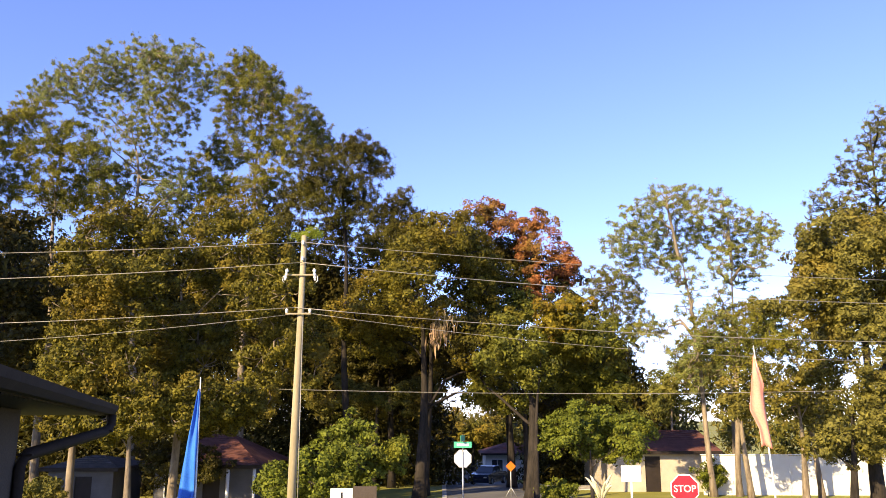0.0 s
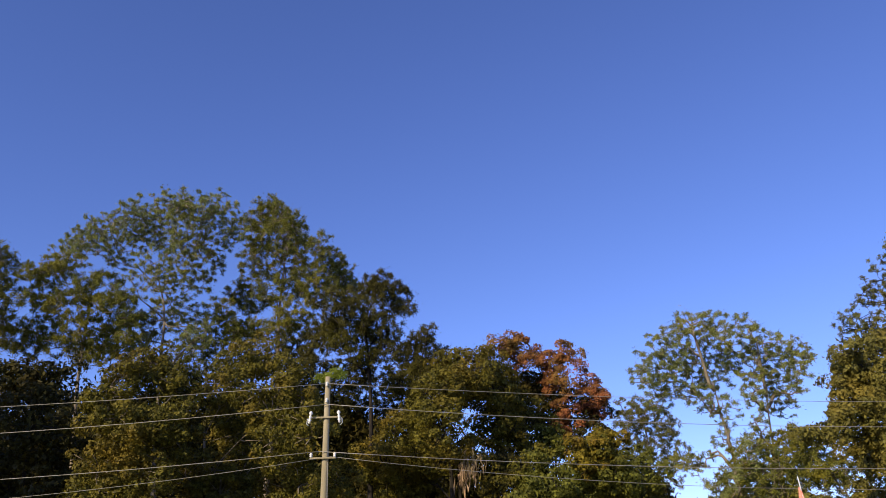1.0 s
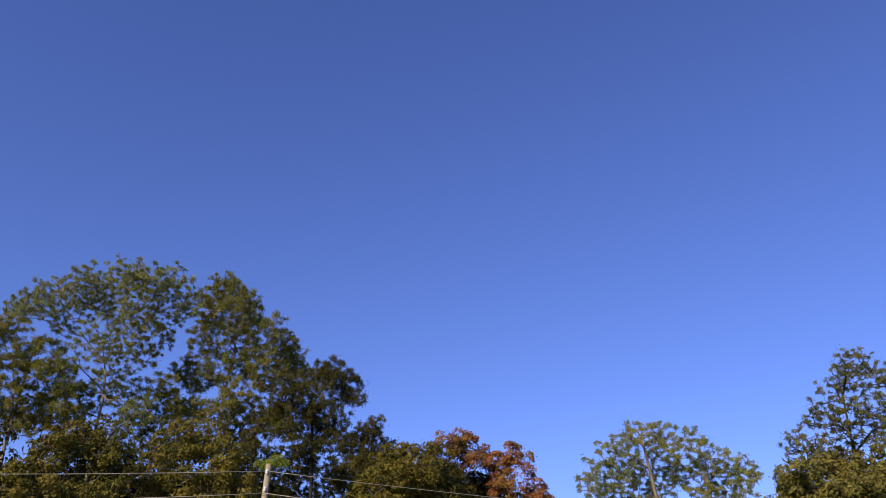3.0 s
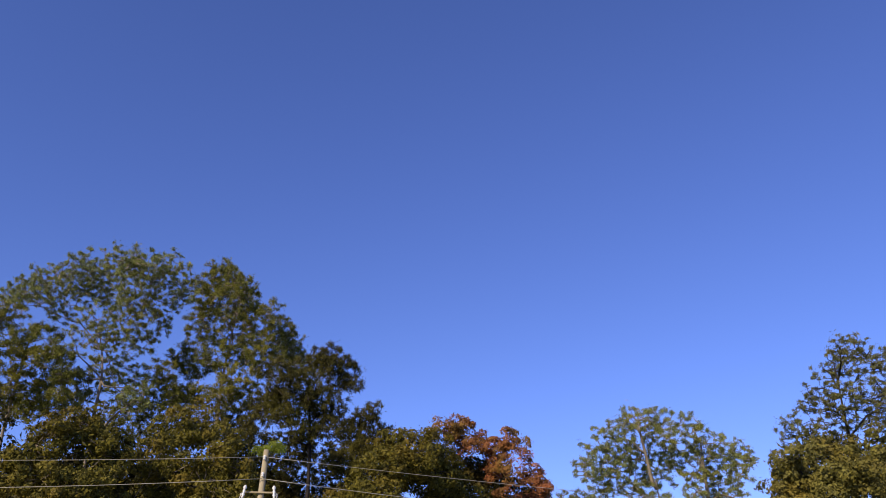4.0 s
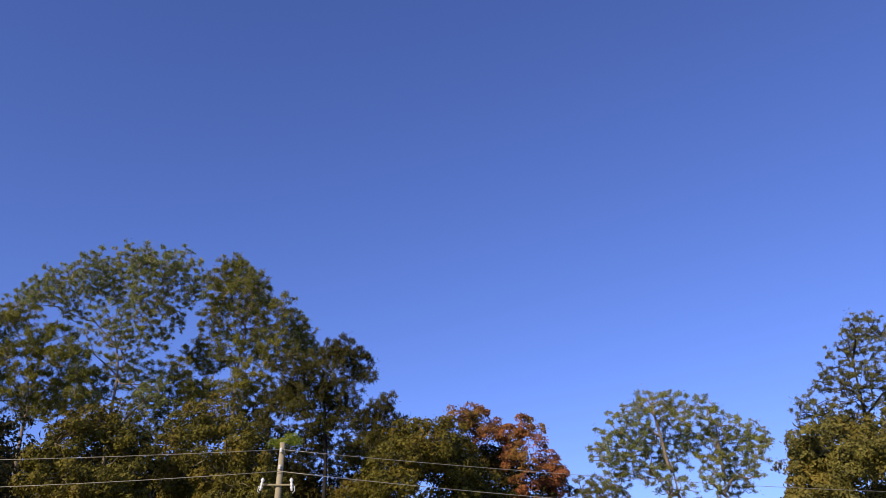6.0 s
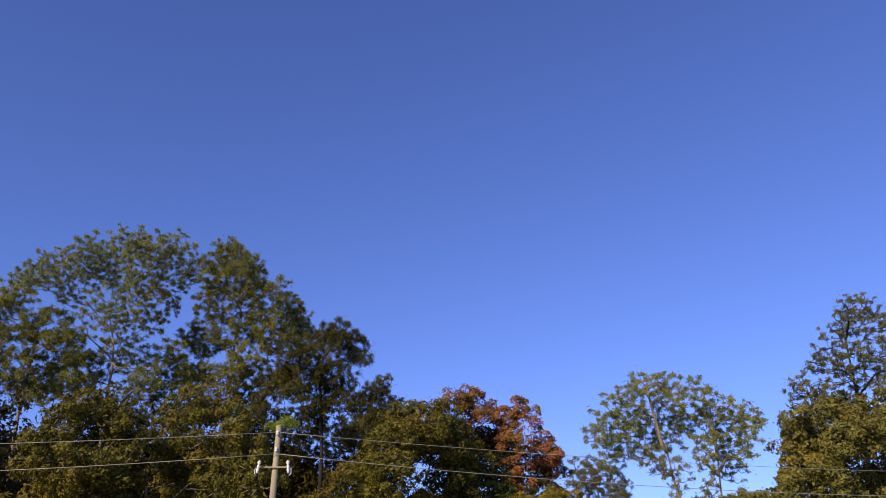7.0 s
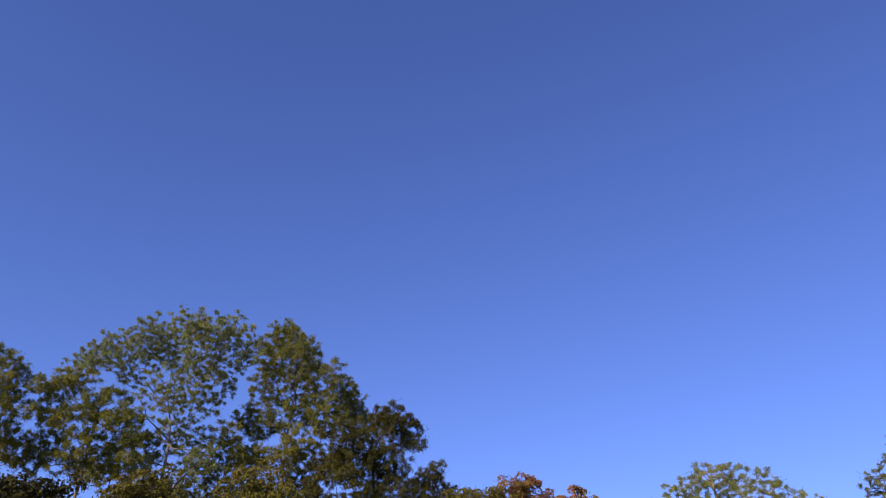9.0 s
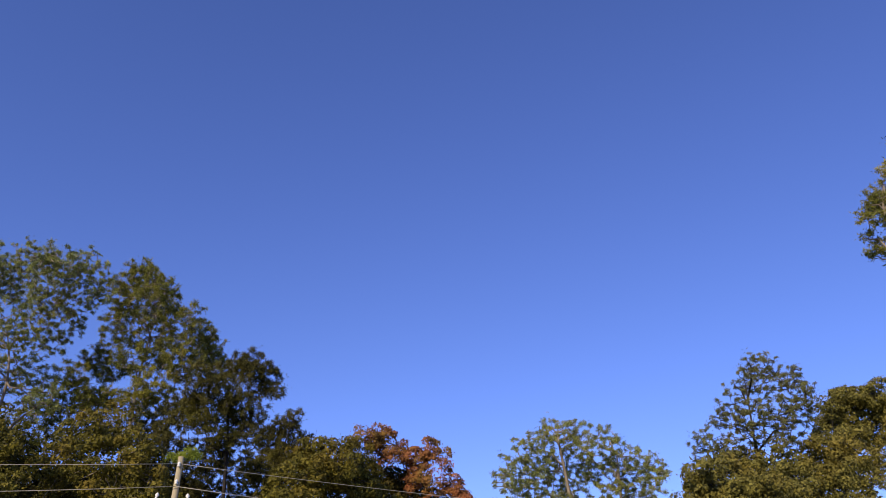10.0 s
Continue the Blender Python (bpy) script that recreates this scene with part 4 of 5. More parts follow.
# fills the dark hollow under the front oaks, leaves painted shade-dark
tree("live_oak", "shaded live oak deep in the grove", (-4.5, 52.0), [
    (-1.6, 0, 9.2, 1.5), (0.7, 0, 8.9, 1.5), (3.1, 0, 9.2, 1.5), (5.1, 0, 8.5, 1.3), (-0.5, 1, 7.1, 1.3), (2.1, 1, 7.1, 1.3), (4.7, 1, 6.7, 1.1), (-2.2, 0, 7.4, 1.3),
], "oak", M_OAK_SHADE, M_BARK_DARK, 63, girth=0.25, fork=0.35, size=1.1)

tree("live_oak", "spreading live oak with low hanging boughs and a pale trunk", (-13.27, 34.5), [
    (-3.4, -1, 5.1, 0.8), (-2.0, -1, 4.8, 0.9), (-0.6, -1, 4.3, 0.8), (0.8, -1.5, 4.1, 0.8), (2.0, -1, 4.3, 0.8), (2.8, 0, 4.3, 0.8), (3.9, 0, 4.8, 0.8), (-3.1, 0, 6.3, 0.9), (1.2, -1, 5.3, 1.0), (4.7, 0, 5.4, 0.8), (-1.2, -0.5, 3.5, 0.5), (3.0, -1, 5.3, 0.8),
], "oak", M_OAK_WARM, M_BARK, 64, girth=0.2, fork=0.35, size=0.87)

# unseen tall trees, added past the edge of the view to shade grove and house
SHADE_LOBES = [(0, 0, 15, 3.2), (-2.5, 1, 13, 3.0), (2.2, -1, 12.5, 2.8), (0, 2, 11, 3.0), (1, -1.5, 16.5, 2.4), (-1, 1, 9, 2.6), (1.8, 1, 9, 2.4), (-2, -1.5, 15.5, 2.4)]
tree("live_oak", "tall unseen live oak added to shade the edge of the grove", (-30.5, 31.0), SHADE_LOBES, "oak", M_OAK_SHADE, M_BARK_DARK, 44, girth=0.4, fork=0.3, fill=1.0, size=1.45)
tree("live_oak", "tall unseen live oak added beside the lawn to shade the grove", (-28.9, 29.4), SHADE_LOBES, "oak", M_OAK_SHADE, M_BARK_DARK, 65, girth=0.4, fork=0.3, size=1.45)
tree("live_oak", "tall unseen live oak added to shade the house and lawn", (-36.0, 22.5), SHADE_LOBES[3:7], "oak", M_OAK_SHADE, M_BARK_DARK, 45, girth=0.4, fork=0.3, fill=1.0, size=1.4)


# ---- far woods ----
def far_woods(name, label, x0, x1, y0, y1, heights, seed, n, per, size, mat=M_FAR):
    """A belt of distant trees; heights: x, top pairs along the belt."""
    rng = np.random.default_rng(seed)
    xs, tops = zip(*heights)
    pts = []
    for _ in range(n):
        x, y = rng.uniform(x0, x1), rng.uniform(y0, y1)
        h = np.interp(x, xs, tops) * rng.uniform(0.65, 1.0)
        if h < 0.6:
            continue
        g = land(x, y)
        r = rng.uniform(1.4, 2.8)
        c = np.array([x, y, g + max(h - r, 0.6)])
        m = rng.integers(60, 110)
        pts.append(c + ball(rng, m, 0.1, 0.45) * r * (1, 1, 0.9))
        m = int(h * 5)
        pts.append(np.stack([rng.normal(x, 1.1, m), rng.normal(y, 1.1, m), g + rng.uniform(0, max(h - 1, 0.5), m)], 1))
    p = np.concatenate(pts)
    ob = poly_cloud(name, [leaves(rng, p, per, 0.4, size)[:, :3]], mat)
    return tagged(ob, label, "woods", kind="stuff")


far_woods("far_woods", "distant mixed woods behind the houses", -75, 80, 66, 90,
          [(-75, 13), (-45, 16), (-22, 15), (-12, 13), (-6, 10), (-1.6, 8.5), (-1.2, 0), (8.5, 0), (9, 8), (16, 9.5), (20, 7), (23, 4.6), (25.5, 5), (29, 9), (40, 11), (80, 14)], 5, 190, 5, 0.7)
far_woods("street_end_woods", "sunlit woods closing the end of the street", -14, 26, 98, 108, [(-14, 10), (0, 8.5), (3, 6.5), (5, 7.5), (10, 9), (26, 10)], 7, 60, 6, 0.5)
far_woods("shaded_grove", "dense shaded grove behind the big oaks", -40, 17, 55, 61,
          [(-40, 18.5), (-26, 18.5), (-18, 19), (-11, 18.5), (-7, 16), (-3, 14.5), (-1.0, 12.5), (-0.6, 0), (7.2, 0), (7.6, 12), (11, 12), (13, 9), (15, 3)], 6, 300, 6, 0.48, M_OAK_SHADE)

# ---- ground, street ----
gx = [-1500, -600, -200, -100, *range(-60, 61, 5), 100, 200, 600, 1500]
gy = [-1500, -400, -100, -30, *range(0, 100, 3), 120, 200, 400, 1500]
gv = [(x, y, land(x, y)) for y in gy for x in gx]
gf = [(j * len(gx) + i, j * len(gx) + i + 1, (j + 1) * len(gx) + i + 1, (j + 1) * len(gx) + i) for j in range(len(gy) - 1) for i in range(len(gx) - 1)]
ground = raw("ground", gv, gf, M_GRASS, smooth=True)
tagged(ground, "dry yellow-green lawn reaching to the horizon", "ground", kind="structure")


def strip(name, material, x0, x1, lift, label, category):
    v, f = [], []
    ys = [27.0, *range(30, 100, 3), 120, 200]
    for y in ys:
        z = land(0, y)
        v += [(x0, y, z - 0.3), (x0, y, z + lift), (x1, y, z + lift), (x1, y, z - 0.3)]
    for k in range(len(ys) - 1):
        a0, b0 = 4 * k, 4 * k + 4
        f += [(a0 + i, a0 + i + 1, b0 + i + 1, b0 + i) for i in range(3)]
    f += [(0, 3, 2, 1), (len(v) - 4, len(v) - 3, len(v) - 2, len(v) - 1)]
    ob = raw(name, v, f, material)
    return tagged(ob, label, category, kind="structure")


strip("road", M_ROAD, 0.2, 6.6, 0.02, "grey asphalt street running away between trees", "road")
strip("kerb", M_CONC, -0.05, 0.2, 0.05, "pale concrete kerb along the street", "kerb")
strip("kerb", M_CONC, 6.6, 6.85, 0.09, "pale concrete kerb along the street", "kerb")
cross = part("cross_road", boxes((-120, 20.2, -0.4, 120, 26.6, 0.15)), M_ROAD)
cross.matrix_world = pose(0, 0, 0.02)
tagged(cross, "grey asphalt cross street at the foot of the slope", "road", kind="structure")
drive = part("driveway", boxes((6.86, 49.6, -0.6, 14, 52.4, 0.01)), M_CONC)
tagged(drive, "pale concrete driveway joining the street", "driveway", kind="structure")

# ---- utility pole and lines ----
PX, PY = -4.36, 24.0
pl = thing("utility_pole", PX, PY, land(PX, PY), "weathered wooden utility pole with two crossarms", "utility pole")
GZ = land(PX, PY)
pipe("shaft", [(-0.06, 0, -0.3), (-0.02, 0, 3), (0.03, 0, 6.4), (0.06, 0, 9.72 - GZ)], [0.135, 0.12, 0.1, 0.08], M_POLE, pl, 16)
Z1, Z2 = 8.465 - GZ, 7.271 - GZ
# needle tuft fixed to the pole in place of a pine bough behind it
rng = np.random.default_rng(90)
tuft = ball(rng, 46, 0.0, 0.5) * (0.36, 0.2, 0.16) + (0.30, 0.16, 9.72 - GZ + 0.10)
tuft = np.concatenate([tuft, ball(rng, 22, 0.0, 0.5) * (0.3, 0.15, 0.1) + (-0.14, 0.16, 9.72 - GZ + 0.0)])
poly_cloud("tuft", [blades(rng, tuft, 30, 0.16, 0.026)], M_TUFT, pl, "bright green tuft at the pole top, standing in for a pine bough")
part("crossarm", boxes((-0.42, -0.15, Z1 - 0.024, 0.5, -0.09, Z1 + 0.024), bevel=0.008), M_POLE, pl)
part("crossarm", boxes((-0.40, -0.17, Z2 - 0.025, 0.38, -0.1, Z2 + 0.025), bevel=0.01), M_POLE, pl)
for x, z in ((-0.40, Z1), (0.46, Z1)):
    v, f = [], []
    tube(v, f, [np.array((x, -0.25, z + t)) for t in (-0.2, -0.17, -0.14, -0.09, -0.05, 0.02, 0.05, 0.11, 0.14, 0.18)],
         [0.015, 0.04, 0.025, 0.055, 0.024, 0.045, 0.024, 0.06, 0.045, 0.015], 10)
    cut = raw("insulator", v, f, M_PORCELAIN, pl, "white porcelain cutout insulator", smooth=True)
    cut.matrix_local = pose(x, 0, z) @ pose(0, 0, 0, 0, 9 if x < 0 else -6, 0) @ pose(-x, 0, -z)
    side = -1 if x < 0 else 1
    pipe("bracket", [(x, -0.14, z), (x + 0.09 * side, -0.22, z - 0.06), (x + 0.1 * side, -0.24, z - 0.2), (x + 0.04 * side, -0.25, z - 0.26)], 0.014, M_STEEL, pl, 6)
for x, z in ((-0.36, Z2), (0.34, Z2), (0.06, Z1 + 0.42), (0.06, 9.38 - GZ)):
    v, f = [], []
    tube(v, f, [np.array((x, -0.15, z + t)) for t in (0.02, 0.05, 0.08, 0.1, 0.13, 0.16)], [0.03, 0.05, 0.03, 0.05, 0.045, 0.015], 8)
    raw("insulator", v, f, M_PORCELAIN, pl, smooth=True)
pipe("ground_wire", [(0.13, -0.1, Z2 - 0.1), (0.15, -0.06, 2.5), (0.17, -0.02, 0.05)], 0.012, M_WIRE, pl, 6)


def sag_wire(label, a, b, sag, r=0.013):
    a, b = np.array(a), np.array(b)
    pts = [a + (b - a) * t - np.array((0, 0, 4 * sag * t * (1 - t))) for t in np.linspace(0, 1, 25)]
    return tagged(pipe("power_line", pts, r, M_WIRE, None, 5), label, "power line", "overhead lines")


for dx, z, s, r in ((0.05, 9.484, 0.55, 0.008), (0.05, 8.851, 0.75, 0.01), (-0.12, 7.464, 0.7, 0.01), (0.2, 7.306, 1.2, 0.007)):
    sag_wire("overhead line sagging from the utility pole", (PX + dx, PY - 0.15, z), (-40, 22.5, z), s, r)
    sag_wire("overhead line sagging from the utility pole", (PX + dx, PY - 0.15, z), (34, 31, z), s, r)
# the line's next poles, past both edges of the view
for x, y in ((-40, 22.6), (34, 31.1)):
    copy_thing(pl, pose(x, y, land(x, y)))
sag_wire("pale service cable strung along the trees", (-11.46, 36.00, 5.58), (21.21, 39.00, 5.53), 0.25, 0.013)


# ---- signs ----
def octagon(bm, cx, cz, r, y0, y1):
    ring = [(cx + r * math.cos(math.pi / 8 + k * math.pi / 4), cz + r * math.sin(math.pi / 8 + k * math.pi / 4)) for k in range(8)]
    lo = [bm.verts.new((x, y0, z)) for x, z in ring]
    hi = [bm.verts.new((x, y1, z)) for x, z in ring]
    bm.faces.new(lo)
    bm.faces.new(hi[::-1])
    for k in range(8):
        bm.faces.new((lo[k], lo[(k + 1) % 8], hi[(k + 1) % 8], hi[k]))
    return bm


def words(text, size, material, parent, at, rz=0):
    c = bpy.data.curves.new("lettering", "FONT")
    c.body, c.size, c.align_x, c.align_y, c.extrude, c.offset = text, size, "CENTER", "CENTER", 0.002, 0.012 * size
    tmp = bpy.data.objects.new("lettering", c)
    scene.collection.objects.link(tmp)
    me = bpy.data.meshes.new_from_object(tmp.evaluated_get(bpy.context.evaluated_depsgraph_get()))
    bpy.data.objects.remove(tmp)
    me.materials.clear()
    me.materials.append(material)
    ob = new("lettering", me)
    ob.parent = parent
    ob.matrix_local = pose(*at, 90, 0, rz)
    return ob


def stop_sign(x, y, z, facing, label):
    g = land(x, y)
    s = thing("stop_sign", x, y, g, label, "stop sign", "stop signs", rz=0 if facing else 180)
    h = z - g
    pipe("post", [(0, 0.03, -0.3), (0, 0.03, h + 0.3)], 0.03, M_STEEL, s, 8)
    plate = part("plate", octagon(bmesh.new(), 0, h, 0.405, -0.012, 0.0), M_WHITE if facing else M_SIGN_BACK, s, "octagonal plate, white rim")
    part("red_field", octagon(bmesh.new(), 0, h, 0.372, -0.017, -0.0125), M_SIGN_RED, plate, "red face of the plate")
    words("STOP", 0.25, M_WHITE, plate, (0, -0.0195, h))
    for dz in (-0.27, 0.27):
        part("bolt", boxes((-0.015, 0.0, h + dz - 0.015, 0.015, 0.012, h + dz + 0.015)), M_STEEL, s)
    return s


sx, sy, sz = (6.43, 22.00, 2.35)
stop_sign(sx, sy, sz, True, "red octagonal stop sign on a steel post")
sx, sy, sz = (0.87, 36.00, 2.45)
ss = stop_sign(sx, sy, sz, False, "stop sign turned away, bare metal back showing")
st = thing("street_name_sign", sx, sy, sz + 0.3, "two green street name blades on a post top", "street sign")
def blade(bm, w):
    return box(bm, -w / 2, -0.01, 0, w / 2, 0.01, 0.26, bevel=0.004)
b1 = part("name_blade", blade(bmesh.new(), 0.78), M_SIGN_GREEN, st)
b1.location = (0, -0.04, 0.16)
part("name_bar", boxes((-0.26, -0.055, 0.24, 0.26, -0.051, 0.34)), M_WHITE, st, "white bar of lettering")
b2 = part("name_blade", blade(bmesh.new(), 0.78), M_SIGN_GREEN, st)
b2.matrix_local = pose(0, 0, 0.44, 0, 0, 76)
pipe("cap_bracket", [(0, 0, 0), (0, 0, 0.72)], 0.025, M_STEEL, st, 8)


def board_sign(name, x, y, z, w, h, material, label, bars=(), posts=1):
    g = land(x, y)
    s = thing(name, x, y, g, label, "sign")
    part("panel", boxes((-w / 2, -0.012, z - g - h / 2, w / 2, 0.012, z - g + h / 2), bevel=0.005), material, s)
    for k in range(posts):
        px = 0 if posts == 1 else (k - 0.5) * w * 0.8
        part("post", boxes((px - 0.03, 0.014, -0.3, px + 0.03, 0.06, z - g + h * 0.35), bevel=0.006), M_WHITE if posts == 1 else M_POLE, s)
    for x0, z0, x1, z1 in bars:
        part("lettering_bar", boxes((x0, -0.017, z - g + z0, x1, -0.0125, z - g + z1)), M_DARK, s, "dark lettering bar")
    return s


x, y, z = (5.71, 25.00, 2.54)
board_sign("notice_sign", x, y, z, 0.60, 0.48, M_WHITE, "blank white notice board on a white post")
x, y, z = (-2.45, 20.00, 2.27)
board_sign("yard_sign", x, y, z, 0.54, 0.52, M_WHITE, "white yard sign with one dark bar", [(-0.02, -0.12, 0.03, 0.17)], 2)
x, y, z = (-1.98, 21.00, 2.24)
board_sign("wooden_sign", x, y, z, 0.60, 0.52, M_STUCCO_TAN_SHADE, "weathered grey-brown board on two posts", (), 2)
x, y, z = (3.71, 45.00, 1.60)
g = land(x, y)
ws = thing("warning_sign", x, y, g, "orange diamond warning sign on a steel stand", "sign")
d = part("panel", boxes((-0.2, -0.01, -0.2, 0.2, 0.01, 0.2), bevel=0.006), M_SIGN_ORANGE, ws)
d.matrix_local = pose(0, 0, z - g) @ pose(0, 0, 0, 0, 45, 0)
pipe("stand", [(0, 0.03, -0.05), (0, 0.03, z - g + 0.1)], 0.03, M_STEEL, ws, 8)
for k in (-1, 1):
    pipe("leg", [(0, 0.03, 0.5), (0.3 * k, 0.03, 0.0)], 0.02, M_STEEL, ws, 6)


# ---- feather flags ----
def feather_flag(base, tip, rows, y, material, label, wave):
    """rows: left and right edge at heights, all from the base; a pole runs to the tip."""
    root = thing("feather_flag", base[0], y, land(base[0], y), label, "flag")
    g = land(base[0], y)
    tx, tz = tip[0] - base[0], tip[2] - g
    pipe("flagpole", [(0, 0, -0.2), (tx * 0.35, 0, tz * 0.4), (tx * 0.72, 0, tz * 0.75), (tx, 0, tz)], [0.018, 0.016, 0.012, 0.008], M_WHITE, root, 8)
    pipe("spike", [(0, 0, -0.3), (0, 0, 0.25)], 0.025, M_STEEL, root, 8)
    zz = [r[0] - g for r in rows]
    v, n, m = [], 9, 26
    for k in range(m):
        z = zz[0] + (zz[-1] - zz[0]) * k / (m - 1)
        xl = np.interp(-z, [-q for q in zz], [r[1] - base[0] for r in rows])
        xr = np.interp(-z, [-q for q in zz], [r[2] - base[0] for r in rows])
        for i in range(n):
            t = i / (n - 1)
            v.append((xl + (xr - xl) * t, -0.02 + wave * math.sin(t * 9 + z * 2.2) * (0.35 + 0.65 * abs(t - 0.5) * 2) + 0.4 * wave * math.sin(z * 6 + t * 3), z + 0.03 * math.sin(t * 5)))
    f = [(k * n + i, k * n + i + 1, (k + 1) * n + i + 1, (k + 1) * n + i) for k in range(m - 1) for i in range(n - 1)]
    fl = raw("banner", v, f, material, root, smooth=True)
    so = fl.modifiers.new("cloth", "SOLIDIFY")
    so.thickness = 0.004
    return root


feather_flag((-3.88, 13.00, 1.90), (-3.92, 13.00, 4.84), [
    (4.64, -3.94, -3.91), (4.02, -4.02, -3.90),
    (3.41, -4.12, -3.90), (2.90, -4.17, -3.90),
    (2.31, -4.21, -3.89)], 13.0, M_FLAG_BLUE, "tall narrow blue feather flag hanging limp on its pole", 0.035)
feather_flag((5.67, 14.00, 1.99), (5.45, 14.00, 5.44), [
    (5.24, 5.43, 5.46), (4.97, 5.38, 5.54),
    (4.78, 5.34, 5.59), (4.66, 5.33, 5.56),
    (4.34, 5.28, 5.57), (4.01, 5.41, 5.61),
    (3.71, 5.43, 5.64)], 14.0, M_FLAG_ORANGE, "faded orange feather flag twisted round its pole", 0.035)


# ---- houses ----
def house(name, label, x, y, rz, w, d, h, ridge, wall_mat, roof_mat, openings, over=0.5, gable=False):
    """Front along x at y = 0, going back to d. openings: x0, x1, z0, z1, kind on the front."""
    g = land(x, y)
    root = thing(name, x, y, g, label, "house", rz=rz)
    t = 0.2
    cuts = sorted(openings)
    at = 0.0
    for x0, x1, z0, z1, _ in cuts:
        part("wall", boxes((at, 0, -0.5, x0, t, h)), wall_mat, root)
        if z0 > 0:
            part("wall", boxes((x0, 0, -0.5, x1, t, z0)), wall_mat, root)
        part("wall", boxes((x0, 0, z1, x1, t, h)), wall_mat, root)
        at = x1
    part("wall", boxes((at, 0, -0.5, w, t, h)), wall_mat, root)
    part("wall", boxes((0, t, -0.5, t, d - t, h)), wall_mat, root)
    part("wall", boxes((w - t, t, -0.5, w, d - t, h)), wall_mat, root)
    part("wall", boxes((0, d - t, -0.5, w, d, h)), wall_mat, root)
    for x0, x1, z0, z1, kind in cuts:
        if kind == "window":
            wi = part("window", boxes((x0 - 0.06, -0.03, z0 - 0.06, x1 + 0.06, 0.03, z0), (x0 - 0.06, -0.03, z1, x1 + 0.06, 0.03, z1 + 0.06),
                                      (x0 - 0.06, -0.03, z0, x0, 0.03, z1), (x1, -0.03, z0, x1 + 0.06, 0.03, z1),
                                      ((x0 + x1) / 2 - 0.02, 0.03, z0, (x0 + x1) / 2 + 0.02, 0.07, z1)), M_WHITE, root, "white window frame")
            part("pane", boxes((x0, 0.08, z0, x1, 0.09, z1)), M_GLASS, wi)
        else:
            do = part("door", boxes((x0, 0.08, z0, x1, 0.13, z1), bevel=0.01), M_TRIM if kind == "door" else M_WHITE, root)
            if kind == "garage":
                for k in range(1, 4):
                    part("door_rib", boxes((x0, 0.066, z0 + (z1 - z0) * k / 4 - 0.02, x1, 0.079, z0 + (z1 - z0) * k / 4 + 0.02)), M_CONC, do)
    # roof: two slabs with thickness, hipped or gabled
    inset = 0.0 if gable else min(d / 2, w / 2) * 0.8
    o = over
    ez = h + 0.02
    lo = [(-o, -o), (w + o, -o), (w + o, d + o), (-o, d + o)]
    top = [(inset - (o if gable else 0), d / 2), (w - inset + (o if gable else 0), d / 2)]
    v = [(px, py, ez) for px, py in lo] + [(px, py, ez + 0.14) for px, py in lo] + [(px, py, ridge) for px, py in top] 
    f = [(3, 2, 1, 0), (0, 1, 5, 4), (1, 2, 6, 5), (2, 3, 7, 6), (3, 0, 4, 7), (4, 5, 9, 8), (6, 7, 8, 9), (5, 6, 9), (7, 4, 8)]
    roof = raw("roof", v, f, roof_mat, root)
    n = int((ridge - h) / 0.14) + 2
    for k in range(1, n):
        s = k / n
        for side in (0, 1):
            yy = (-o + (d / 2 + o) * s) if side == 0 else (d + o - (d / 2 + o) * s)
            zz = ez + 0.14 + (ridge - ez - 0.14) * s
            xa, xb = -o + (top[0][0] + o) * s, w + o + (top[1][0] - w - o) * s
            part("shingle_course", boxes((xa, yy - 0.05, zz - 0.012, xb, yy + 0.05, zz + 0.016)), roof_mat, roof)
    part("fascia", boxes((-o - 0.02, -o - 0.03, h - 0.02, w + o + 0.02, -o - 0.003, h + 0.17)), M_TRIM, root)
    return root


h1 = house("house", "low house with dark red shingle roof among trees", -15.4, 44.0, 0, 5.2, 7, 2.4, 4.1, M_STUCCO_GREY_SHADE, M_SHINGLE,
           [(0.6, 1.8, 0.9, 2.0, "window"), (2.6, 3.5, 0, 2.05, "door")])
for x in (4.0, 5.4):
    pipe("porch_post", [(x, -0.35, -0.3), (x, -0.35, 2.39)], 0.09, M_WHITE, h1, 10, "white porch post")
house("shed", "small grey outbuilding under the oaks", -20.6, 43.0, 0, 3.4, 4, 2.3, 3.0, M_STUCCO_GREY_SHADE, M_SHINGLE_DARK, [(1.4, 2.3, 0, 2.0, "door")], over=0.35)
house("house", "beige house with brown shingle roof in shade", 9.6, 48.0, 0, 6.1, 8, 2.15, 3.45, M_STUCCO, M_SHINGLE, [(2.2, 3.1, 0, 2.0, "door")], gable=True)
house("house", "pale house with pinkish roof at the street's end", 4.4, 84, 0, 5.6, 7, 2.5, 3.6, M_WALL_WHITE, M_SHINGLE, [(0.6, 1.7, 0.9, 2.0, "window"), (2.5, 5.1, 0, 2.1, "garage")])

# ---- long white wall ----
wx0, wx1, wy = 14.53, 34.0, 46.0
ww = thing("garden_wall", wx0, wy, land(wx0, wy), "long white-painted wall in full sun", "wall", rz=-1.5)
k = 0
x = 0.0
while x < wx1 - wx0:
    part("wall_panel", boxes((x + 0.003, 0, -0.4, x + 2.4 - 0.003, 0.16, 2.12 + 0.02 * math.sin(k * 2.1)), bevel=0.01), M_WALL_WHITE, ww)
    x += 2.4
    k += 1
part("coping", boxes((-0.05, -0.04, 2.143, x + 0.05, 0.2, 2.2), bevel=0.01), M_WALL_WHITE, ww)


